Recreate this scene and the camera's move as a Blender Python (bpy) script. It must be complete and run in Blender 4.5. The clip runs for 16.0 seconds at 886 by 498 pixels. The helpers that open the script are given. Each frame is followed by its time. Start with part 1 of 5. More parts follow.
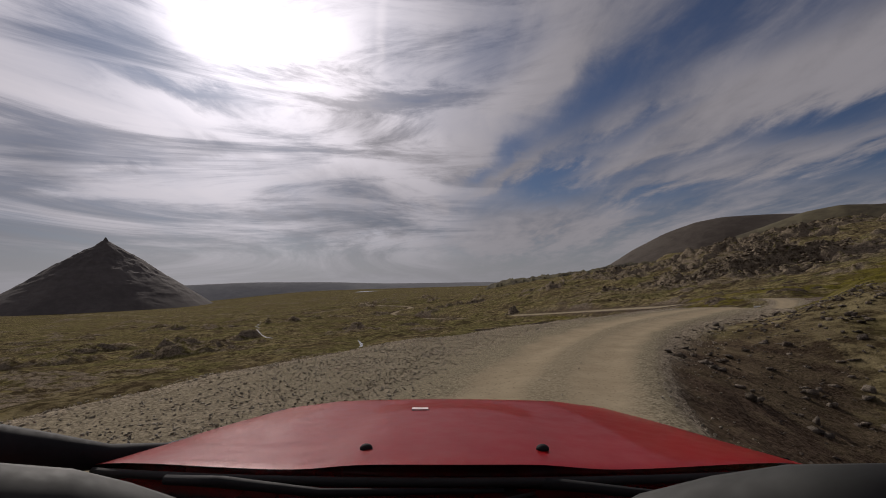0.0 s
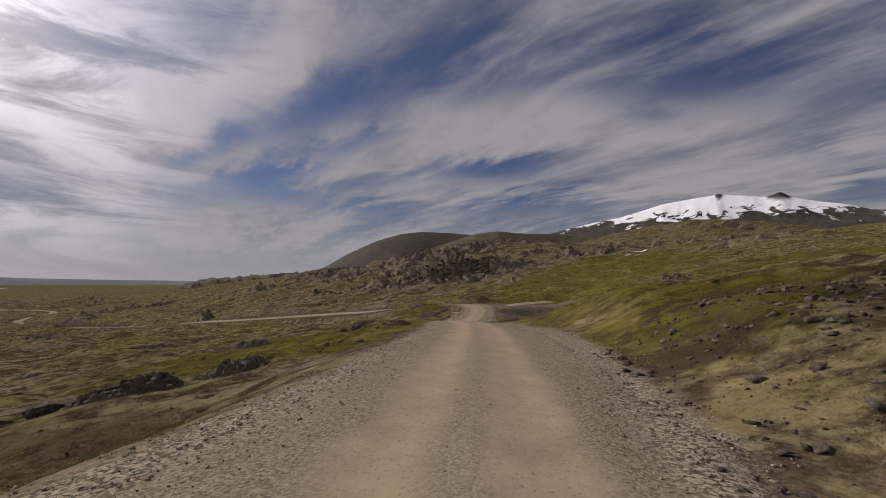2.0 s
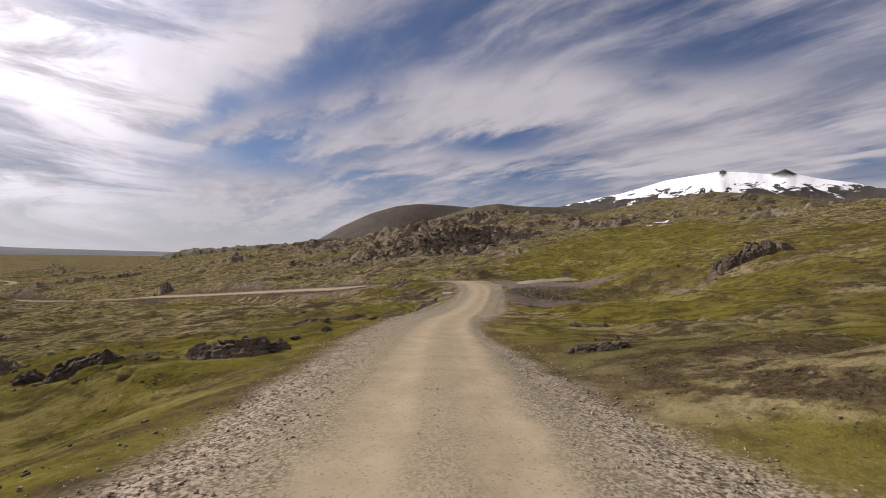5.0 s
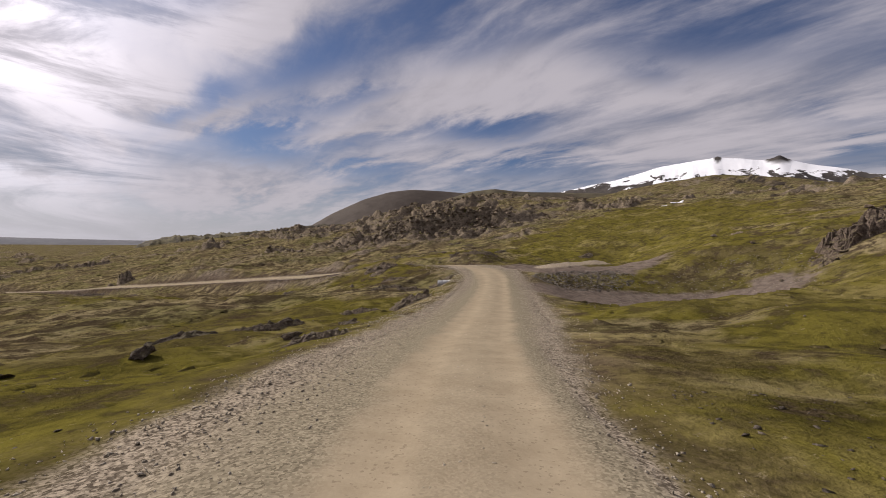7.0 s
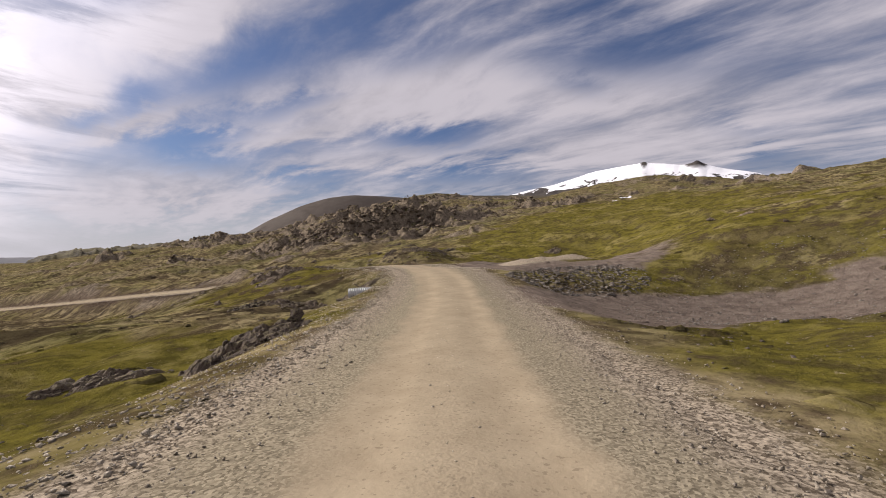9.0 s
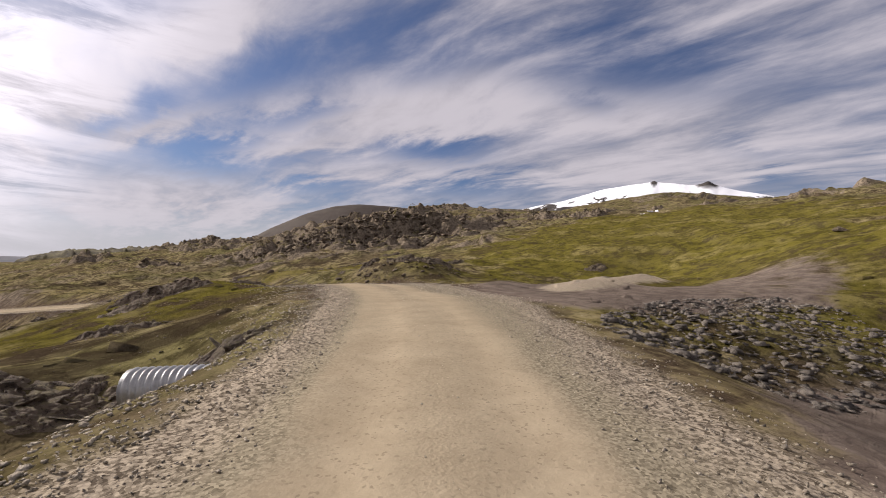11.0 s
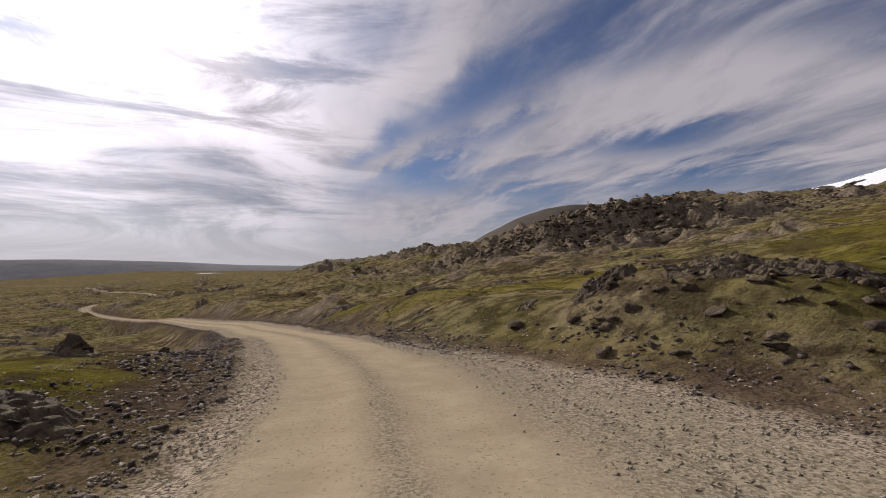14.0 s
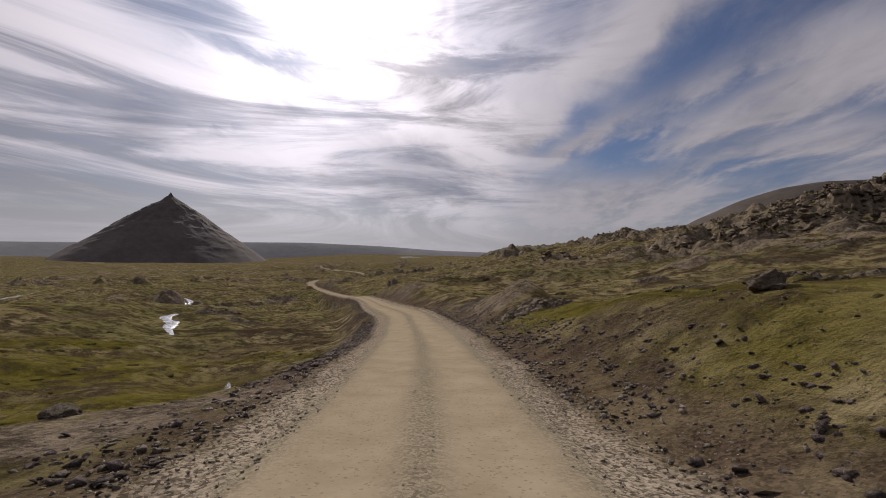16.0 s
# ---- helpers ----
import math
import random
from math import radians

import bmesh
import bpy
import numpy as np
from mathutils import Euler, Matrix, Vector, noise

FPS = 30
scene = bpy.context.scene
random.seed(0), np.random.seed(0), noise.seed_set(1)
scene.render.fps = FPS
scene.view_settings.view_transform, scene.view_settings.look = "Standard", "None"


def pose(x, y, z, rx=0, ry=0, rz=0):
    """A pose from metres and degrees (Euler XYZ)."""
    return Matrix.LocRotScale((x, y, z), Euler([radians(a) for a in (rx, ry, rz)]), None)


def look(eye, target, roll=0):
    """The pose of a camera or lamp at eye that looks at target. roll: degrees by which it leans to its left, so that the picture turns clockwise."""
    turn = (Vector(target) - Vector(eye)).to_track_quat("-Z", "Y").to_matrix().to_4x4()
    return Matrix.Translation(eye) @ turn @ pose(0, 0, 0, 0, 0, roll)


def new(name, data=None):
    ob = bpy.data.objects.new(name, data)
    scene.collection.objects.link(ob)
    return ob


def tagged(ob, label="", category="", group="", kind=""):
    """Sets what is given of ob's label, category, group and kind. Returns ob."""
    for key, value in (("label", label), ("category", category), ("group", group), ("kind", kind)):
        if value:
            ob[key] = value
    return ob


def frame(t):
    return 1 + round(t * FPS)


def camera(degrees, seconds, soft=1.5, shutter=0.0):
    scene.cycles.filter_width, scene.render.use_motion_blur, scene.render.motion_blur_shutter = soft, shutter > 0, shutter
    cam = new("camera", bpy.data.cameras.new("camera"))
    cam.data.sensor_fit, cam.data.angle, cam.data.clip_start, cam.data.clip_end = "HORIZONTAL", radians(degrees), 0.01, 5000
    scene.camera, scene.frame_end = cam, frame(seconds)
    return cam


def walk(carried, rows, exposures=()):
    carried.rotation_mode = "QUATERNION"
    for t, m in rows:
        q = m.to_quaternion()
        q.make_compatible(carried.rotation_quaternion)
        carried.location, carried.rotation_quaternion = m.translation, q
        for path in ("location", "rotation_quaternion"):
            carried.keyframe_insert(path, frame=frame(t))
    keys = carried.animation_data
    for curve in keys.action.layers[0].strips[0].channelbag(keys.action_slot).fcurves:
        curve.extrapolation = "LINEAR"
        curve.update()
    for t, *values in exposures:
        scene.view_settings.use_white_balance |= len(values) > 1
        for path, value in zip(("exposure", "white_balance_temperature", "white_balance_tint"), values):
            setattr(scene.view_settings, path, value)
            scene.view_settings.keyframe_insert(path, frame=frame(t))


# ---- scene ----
from collections import namedtuple

# ---------------------------------------------------------------- camera
cam = camera(90.5, 16.0, soft=0.95, shutter=0.0)
ROWS = [
    (0.0, pose(0.00, 0.00, 1.55, 94.36, 1.67, -0.00)),
    (0.5, pose(0.63, 3.70, 1.58, 93.61, 1.61, -10.49)),
    (1.0, pose(1.86, 7.49, 1.59, 93.66, 0.64, -19.34)),
    (1.5, pose(3.66, 11.35, 1.53, 93.85, -0.45, -28.61)),
    (2.0, pose(6.11, 15.06, 1.43, 94.20, -0.28, -36.06)),
    (2.5, pose(9.06, 18.62, 1.36, 93.46, -0.19, -39.03)),
    (3.0, pose(12.16, 22.21, 1.27, 92.82, -1.06, -39.76)),
    (3.5, pose(15.20, 25.75, 1.12, 91.86, -2.32, -40.15)),
    (4.0, pose(18.19, 29.20, 0.89, 91.64, -2.05, -39.43)),
    (4.5, pose(21.13, 32.81, 0.67, 91.44, -1.66, -37.50)),
    (5.0, pose(23.99, 36.57, 0.37, 90.88, -0.96, -36.20)),
    (5.5, pose(26.81, 40.42, 0.00, 90.45, -0.60, -35.46)),
    (6.0, pose(29.62, 44.32, -0.40, 90.08, -0.46, -35.29)),
    (6.5, pose(32.44, 48.22, -0.82, 89.72, -0.49, -35.73)),
    (7.0, pose(35.30, 52.05, -1.23, 89.33, -0.69, -36.93)),
    (7.5, pose(38.30, 55.74, -1.63, 89.54, 0.14, -39.07)),
    (8.0, pose(41.40, 59.16, -2.02, 88.76, 0.81, -41.84)),
    (8.5, pose(44.54, 62.34, -2.44, 88.63, 1.44, -43.77)),
    (9.0, pose(47.61, 65.51, -2.77, 90.17, 0.99, -44.16)),
    (9.5, pose(50.71, 68.64, -2.96, 90.45, 0.43, -44.44)),
    (10.0, pose(53.80, 71.75, -3.02, 90.79, 0.02, -44.53)),
    (10.5, pose(56.87, 74.84, -3.00, 91.25, -0.37, -44.26)),
    (11.0, pose(59.88, 77.94, -2.92, 91.87, -0.90, -43.37)),
    (11.5, pose(62.78, 81.08, -2.80, 92.77, -1.76, -41.52)),
    (12.0, pose(65.51, 84.31, -2.67, 94.18, -1.09, -38.27)),
    (12.5, pose(68.02, 87.67, -2.56, 95.75, -1.50, -34.92)),
    (13.0, pose(70.13, 91.20, -2.47, 94.95, -1.66, -30.13)),
    (13.5, pose(71.81, 94.85, -2.45, 94.68, -0.45, -24.12)),
    (14.0, pose(73.15, 98.66, -2.56, 92.18, 0.15, -16.03)),
    (14.5, pose(73.82, 102.68, -2.78, 91.25, -1.55, -9.17)),
    (15.0, pose(74.11, 106.52, -3.07, 90.74, -0.88, -2.44)),
    (15.5, pose(73.89, 110.56, -3.38, 90.23, -1.32, 3.51)),
    (16.0, pose(73.34, 114.67, -3.66, 90.38, -1.35, 7.77)),
]
STOPS_ON_THE_WAY = [(0.0, -1.05), (1.0, -0.95), (2.0, -0.65), (2.8, -0.12), (4.0, 0.05), (7.0, -0.08), (8.5, 0.12),
                    (11.5, 0.2), (12.5, -0.02), (13.5, -0.14), (14.5, -0.36), (16.0, -0.54)]
# a slightly magenta white balance, less so at the start
walk(cam, ROWS, exposures=[(t, stops, 6420, 16 if t < 1.5 else 18) for t, stops in STOPS_ON_THE_WAY])

# ---------------------------------------------------------------- sky and sun
SUN_AZ, SUN_EL = 24.5, 31.0      # degrees left of north (+y), above the horizon
sun_dir = Vector((-math.sin(radians(SUN_AZ)) * math.cos(radians(SUN_EL)),
                  math.cos(radians(SUN_AZ)) * math.cos(radians(SUN_EL)), math.sin(radians(SUN_EL))))


class Nodes:
    """A small helper that wires shader nodes."""

    def __init__(self, tree):
        self.t = tree
        tree.nodes.clear()

    def add(self, kind, **kw):
        n = self.t.nodes.new(kind)
        for k, v in kw.items():
            if k == "op":
                n.operation = v
            elif k == "dims":
                n.noise_dimensions = v
            elif k == "blend":
                n.blend_type = v
            elif k == "attr":
                n.attribute_name = v
        return n

    def put(self, sock, v):
        if isinstance(v, bpy.types.NodeSocket):
            self.t.links.new(v, sock)
        else:
            sock.default_value = v

    def math(self, op, a, b=0.0, c=0.0, clamp=False):
        n = self.add("ShaderNodeMath", op=op)
        n.use_clamp = clamp
        self.put(n.inputs[0], a)
        self.put(n.inputs[1], b)
        self.put(n.inputs[2], c)
        return n.outputs[0]

    def vmath(self, op, a, b=(0, 0, 0)):
        n = self.add("ShaderNodeVectorMath", op=op)
        self.put(n.inputs[0], a)
        self.put(n.inputs[1], b)
        return n.outputs["Value"] if op in ("DOT_PRODUCT", "LENGTH") else n.outputs[0]

    def xyz(self, v):
        n = self.add("ShaderNodeSeparateXYZ")
        self.put(n.inputs[0], v)
        return n.outputs

    def vec(self, x, y, z):
        n = self.add("ShaderNodeCombineXYZ")
        for s, v in zip(n.inputs, (x, y, z)):
            self.put(s, v)
        return n.outputs[0]

    def ramp(self, v, lo, hi, a=0.0, b=1.0):
        n = self.add("ShaderNodeMapRange")
        n.interpolation_type = "SMOOTHSTEP"
        for s, q in zip(n.inputs, (v, lo, hi, a, b)):
            self.put(s, q)
        return n.outputs[0]

    def noise(self, vec, scale, detail=4.0, rough=0.55, distort=0.0, color=False):
        n = self.add("ShaderNodeTexNoise")
        self.put(n.inputs["Vector"], vec)
        n.inputs["Scale"].default_value = scale
        n.inputs["Detail"].default_value = detail
        n.inputs["Roughness"].default_value = rough
        n.inputs["Distortion"].default_value = distort
        return n.outputs["Color" if color else "Fac"]

    def voronoi(self, vec, scale, out="Distance"):
        n = self.add("ShaderNodeTexVoronoi")
        self.put(n.inputs["Vector"], vec)
        n.inputs["Scale"].default_value = scale
        return n.outputs[out]

    def mix(self, f, a, b, blend="MIX"):
        n = self.add("ShaderNodeMixRGB", blend=blend)
        self.put(n.inputs[0], f)
        self.put(n.inputs[1], a if isinstance(a, bpy.types.NodeSocket) else (*a, 1))
        self.put(n.inputs[2], b if isinstance(b, bpy.types.NodeSocket) else (*b, 1))
        return n.outputs[0]

    def attr(self, name):
        return self.add("ShaderNodeAttribute", attr=name).outputs["Fac"]


world = bpy.data.worlds.new("sky")
scene.world = world
world.use_nodes = True
N = Nodes(world.node_tree)
sky = N.add("ShaderNodeTexSky")
sky.sky_type = "NISHITA"
sky.sun_disc = False
sky.sun_elevation = radians(SUN_EL)
sky.sun_rotation = radians(-SUN_AZ)
way = N.vmath("NORMALIZE", N.add("ShaderNodeTexCoord").outputs["Generated"])
dx, dy, dz = N.xyz(way)
up = N.math("MAXIMUM", dz, 0.0)
lift = N.math("ADD", up, 0.10)
px = N.math("DIVIDE", dx, lift)
py = N.math("DIVIDE", dy, lift)
plane = N.vec(px, py, 0.0)
bend = N.math("SUBTRACT", N.noise(plane, 0.7, 2.0), 0.5)
bx = N.math("ADD", px, N.math("MULTIPLY", bend, 0.55))
streak = N.noise(N.vec(N.math("MULTIPLY", bx, 2.2), N.math("MULTIPLY", py, 0.45), 3.1), 1.0, 3.5, 0.50, 0.12)
fine = N.noise(N.vec(N.math("MULTIPLY", bx, 6.0), N.math("MULTIPLY", py, 2.6), 9.4), 1.0, 7.0, 0.62, 0.2)
patch = N.noise(N.vec(N.math("MULTIPLY", px, 0.9), N.math("MULTIPLY", py, 0.6), 1.7), 1.0, 4.0, 0.55)
lens = N.noise(N.vec(N.math("MULTIPLY", dx, 2.0), N.math("MULTIPLY", dz, 10.5), 7.3), 1.0, 9.0, 0.64, 0.9)
seaward = N.ramp(N.math("ADD", bx, N.math("MULTIPLY", N.math("SUBTRACT", fine, 0.5), 0.9)), 0.80, -0.40)
toward = N.math("MAXIMUM", N.vmath("DOT_PRODUCT", way, tuple(sun_dir)), 0.0)
# the sky's own cloud forms, seen by bearing and height in degrees: middle, half length, half width, slope, strength
# blue gaps, white bands and grey bellies
GAPS = [(-38.3, 24.9, 7.8, 3.24, 12, 0.55),
        (-30.8, 21.3, 7.0, 0.72, -1, 0.60),
        (-6.2, 26.6, 6.9, 3.72, 56, 0.22),
        (7.8, 28.3, 7.4, 2.67, 28, 0.30),
        (9.1, 16.4, 3.1, 1.12, 34, 0.50),
        (5.0, 13.7, 1.9, 0.73, 32, 0.50),
        (21.5, 21.7, 11.5, 2.62, 25, 0.55),
        (26.0, 17.9, 7.0, 0.62, 17, 0.45),
        (15.5, 11.3, 6.7, 1.34, 6, 0.55),
        (15.6, 13.2, 5.3, 0.53, 17, 0.40),
        (41.9, 14.9, 7.6, 1.13, -1, 0.95),
        (42.0, 25.9, 10.1, 2.75, 4, 0.55),
        (66.9, 23.1, 15.1, 3.13, -10, 0.90),
        (61.7, 19.7, 3.7, 0.88, -14, 0.40),
        (27.9, 9.3, 7.2, 0.65, 8, 0.35),
        (48.1, 9.7, 10.1, 0.85, 1, 0.50),
        (80.1, 9.0, 3.1, 0.74, 0, 0.60),
        (78.7, 12.6, 4.5, 0.64, -10, 0.30)]
BANDS = [(12.0, 6.5, 10.0, 1.6, 4, 0.60),
        (-12.2, 22.6, 11.1, 3.75, -45, 0.50),
        (9.9, 13.8, 6.2, 0.70, 27, 0.60),
        (20.5, 18.2, 6.1, 0.94, 21, 0.35),
        (24.8, 13.7, 8.9, 0.77, 12, 0.55),
        (38.5, 20.0, 12.6, 1.65, 15, 0.60),
        (41.4, 17.4, 11.0, 1.81, 10, 0.40),
        (-0.9, 15.4, 7.6, 2.77, 12, 0.35),
        (14.1, 24.9, 9.7, 1.46, 19, 0.35),
        (17.2, 27.5, 6.4, 1.68, 31, 0.35),
        (2.8, 16.4, 4.2, 1.73, 9, 0.45),
        (-7.4, 30.9, 3.6, 0.46, 81, 0.25),
        (67.0, 18.1, 15.2, 2.23, -11, 0.50),
        (65.4, 11.8, 16.6, 2.09, -4, 0.50),
        (33.0, 11.3, 12.3, 1.15, 4, 0.45)]
GREYS = [(-12.2, 11.5, 8.7, 2.43, -14, 0.90),
        (-27.1, 15.5, 3.9, 0.77, -6, 0.70),
        (-9.8, 6.9, 8.2, 1.02, -2, 0.70),
        (-42.9, 13.0, 3.2, 1.93, -34, 0.70),
        (-9.8, 19.5, 4.4, 1.54, -26, 0.60),
        (-36.3, 13.1, 3.2, 0.29, 2, 0.50),
        (-30.8, 21.2, 6.9, 0.73, -1, 0.80),
        (-38.6, 25.0, 7.5, 3.23, 6, 0.50)]
bearing = N.math("DEGREES", N.math("ARCTAN2", dx, dy))
climb = N.math("DEGREES", N.math("ARCSINE", dz))
ruffle = N.math("ADD", N.math("MULTIPLY", N.math("SUBTRACT", streak, 0.5), 6.0), N.math("MULTIPLY", N.math("SUBTRACT", fine, 0.5), 5.0))
where = N.vec(N.math("ADD", bearing, N.math("MULTIPLY", bend, 4.0)), N.math("ADD", climb, ruffle), 0.0)


def forms(blobs):
    """The sum of soft elongated patches at their places in the sky."""
    total = None
    for az, el, long_, wide_, slope, strength in blobs:
        m = N.add("ShaderNodeMapping")
        m.vector_type = "TEXTURE"
        N.put(m.inputs["Vector"], where)
        m.inputs["Location"].default_value = (az, el, 0)
        m.inputs["Rotation"].default_value = (0, 0, radians(slope))
        m.inputs["Scale"].default_value = (1.6 * long_, 2.4 * wide_, 1)
        g = N.ramp(N.vmath("LENGTH", m.outputs[0]), 1.0, 0.0, 0.0, strength)
        total = g if total is None else N.math("ADD", total, g)
    return total


gaps, bands_, bellies = forms(GAPS), forms(BANDS), forms(GREYS)
wisps = N.math("ADD", N.math("MULTIPLY", N.math("SUBTRACT", streak, 0.5), 1.3), N.math("MULTIPLY", N.math("SUBTRACT", fine, 0.5), 0.85))
wisps = N.math("MULTIPLY", wisps, N.math("SUBTRACT", 1.0, N.math("MULTIPLY", seaward, 0.75)))
layers_ = N.math("MULTIPLY", N.math("MULTIPLY", N.math("SUBTRACT", lens, 0.5), 1.1), seaward)
cover = N.math("ADD", N.math("ADD", wisps, layers_), N.math("ADD", N.math("MULTIPLY", N.math("SUBTRACT", patch, 0.5), 0.35), N.math("ADD", 0.60, N.math("MULTIPLY", seaward, 0.16))))
cover = N.math("ADD", cover, N.math("SUBTRACT", N.math("MULTIPLY", bands_, 0.55), N.math("MULTIPLY", gaps, 0.64)))
cloud = N.ramp(cover, 0.0, 1.02, 0.07, 1.0)
thick_l = N.ramp(lens, 0.38, 0.56, 0.66, 1.30)
thick_r = N.ramp(N.math("ADD", N.math("MULTIPLY", streak, 0.6), N.math("MULTIPLY", fine, 0.4)), 0.36, 0.62, 0.80, 1.10)
shade = N.math("ADD", N.math("MULTIPLY", thick_l, seaward), N.math("MULTIPLY", thick_r, N.math("SUBTRACT", 1.0, seaward)))
shade = N.math("MULTIPLY", shade, N.math("SUBTRACT", 1.0, N.math("MULTIPLY", N.math("MINIMUM", bellies, 1.0), 0.42)))
glow = N.math("POWER", toward, 13.0)
core = N.math("POWER", toward, 90.0)
light = N.math("ADD", N.math("ADD", 0.48, N.math("MULTIPLY", seaward, 0.06)), N.math("ADD", N.math("MULTIPLY", glow, 1.25), N.math("MULTIPLY", core, 1.3)))
blue = N.mix(1.0, sky.outputs[0], (0.030, 0.040, 0.056), "MULTIPLY")
white = N.mix(1.0, N.mix(1.0, (1.0, 0.96, 0.985), N.vec(shade, shade, shade), "MULTIPLY"), N.vec(light, light, light), "MULTIPLY")
both = N.mix(N.math("MULTIPLY", cloud, 0.95), blue, white)
mist = N.mix(1.0, (0.95, 0.96, 1.0), N.vec(*[N.math("ADD", 0.50, N.math("MULTIPLY", glow, 1.0))] * 3), "MULTIPLY")
both = N.mix(N.ramp(dz, 0.13, 0.0, 0.0, 0.80), both, mist)
ball = N.math("MULTIPLY", N.math("POWER", toward, 700.0), 2.0)
both = N.mix(1.0, both, N.vec(ball, ball, ball), "ADD")
bg = N.add("ShaderNodeBackground")
N.put(bg.inputs[0], both)
bg.inputs[1].default_value = 1.0
N.put(N.add("ShaderNodeOutputWorld").inputs[0], bg.outputs[0])

lamp = bpy.data.lights.new("sun", "SUN")
lamp.energy, lamp.angle, lamp.color = 5.0, radians(1.0), (1.0, 0.94, 0.83)
sun = new("sun", lamp)
sun.matrix_world = look((0, 0, 200), Vector((0, 0, 200)) - sun_dir)

# ---------------------------------------------------------------- numbers of the place
# centre line of the road: x, y, z of its surface
ROAD_TO_BEND = [(-6.0, -60, 0.3), (-3.0, -28, 0.15), (-0.6, -8, 0.0), (0.0, 0.0, 0.0), (1.9, 7.5, 0.04), (6.1, 15.1, -0.1), (12.2, 22.2, -0.28),
                (18.2, 29.2, -0.64), (24.0, 36.6, -1.2), (29.6, 44.3, -1.95), (35.3, 52.0, -2.78), (41.4, 59.2, -3.57), (47.6, 65.5, -4.3),
                (53.8, 71.8, -4.57), (59.9, 77.9, -4.5), (65.5, 84.3, -4.22), (70.1, 91.2, -4.02), (73.1, 98.7, -4.1)]
ROAD_BEYOND = [(74.1, 106.5, -4.57), (73.2, 114.7, -5.2), (72.0, 122.5, -6.1), (70.1, 132.0, -7.2), (67.5, 143.0, -8.4), (64.2, 155.0, -9.45),
               (56.5, 175.0, -11.45), (48.5, 198.0, -13.7), (42.0, 215.0, -15.2), (33.5, 234.0, -16.8), (21.0, 258.0, -19.4), (-8.0, 312.0, -23.7), (-30.0, 345.0, -24.4), (-43.0, 374.0, -24.0),
               (-40.0, 400.0, -23.0), (-32.0, 432.0, -22.0), (-45.0, 458.0, -21.5), (-80.0, 480.0, -21.5)]
ROAD = ROAD_TO_BEND + ROAD_BEYOND
SIDE = [(71.0, 89.5, -4.08), (79, 90.6, -4.35), (87.5, 91.8, -4.15), (97, 92.6, -4.2)]


STREAMS = [[(15, 183), (0, 205), (-22, 228), (-38, 250), (-46, 270), (-52, 278), (-59, 283)], [(-150, 365), (-140, 338), (-128, 305), (-110, 262), (-92, 228), (-76, 201)],
           [(-19.5, 106), (-21, 110), (-22, 118), (-26, 134)], [(62.0, 131.4), (60.6, 133.6), (58.5, 137.0), (56.0, 141.0)],
           [(38.0, 158.0), (35.0, 161.0), (33.0, 164.0), (30.0, 166.5), (28.0, 171.0)]]


def hash2(ix, iy, seed):
    h = (ix * 374761393 + iy * 668265263 + seed * 974634777) & 0xFFFFFFFF
    h = ((h ^ (h >> 13)) * 1274126177) & 0xFFFFFFFF
    return ((h ^ (h >> 16)) & 0xFFFFFF) / 16777215.0


def vnoise(x, y, seed):
    """Smooth value noise, 0 to 1."""
    ix, iy = np.floor(x), np.floor(y)
    fx, fy = x - ix, y - iy
    fx, fy = fx * fx * fx * (fx * (6 * fx - 15) + 10), fy * fy * fy * (fy * (6 * fy - 15) + 10)
    ix, iy = ix.astype(np.int64), iy.astype(np.int64)
    a, b = hash2(ix, iy, seed), hash2(ix + 1, iy, seed)
    c, d = hash2(ix, iy + 1, seed), hash2(ix + 1, iy + 1, seed)
    return (a * (1 - fx) + b * fx) * (1 - fy) + (c * (1 - fx) + d * fx) * fy


def fbm(x, y, size, octaves, seed, ridge=False):
    total, amp, norm = 0.0, 1.0, 0.0
    for k in range(octaves):
        a = 0.6 * k + 0.3
        u, v = (x * math.cos(a) - y * math.sin(a)) / size, (x * math.sin(a) + y * math.cos(a)) / size
        n = vnoise(u + 17.3 * k, v - 9.1 * k, seed + k)
        if ridge:
            n = 1 - abs(2 * n - 1)
        total = total + amp * n
        norm += amp
        amp *= 0.5
        size *= 0.5
    return total / norm


def cells(x, y, size, seed):
    """Broken blocks: a random height for each cell of an uneven net, tilted, with a groove between neighbours."""
    u, v = x / size, y / size
    iu, iv = np.floor(u).astype(np.int64), np.floor(v).astype(np.int64)
    first, second = np.full(x.shape, 9.0), np.full(x.shape, 9.0)
    high = np.zeros(x.shape)
    for a in (-1, 0, 1):
        for b in (-1, 0, 1):
            p, q = iu + a, iv + b
            ex, ey = u - p - hash2(p, q, seed), v - q - hash2(p, q, seed + 1)
            d = np.hypot(ex, ey)
            own = hash2(p, q, seed + 2) + (hash2(p, q, seed + 3) - 0.5) * ex + (hash2(p, q, seed + 4) - 0.5) * ey
            m = d < first
            second = np.where(m, first, np.minimum(second, d))
            high = np.where(m, own, high)
            first = np.where(m, d, first)
    return high - 0.35 * np.exp(-((second - first) / 0.14) ** 2)


def step(lo, hi, v):
    t = np.clip((v - lo) / (hi - lo), 0, 1)
    return t * t * (3 - 2 * t)


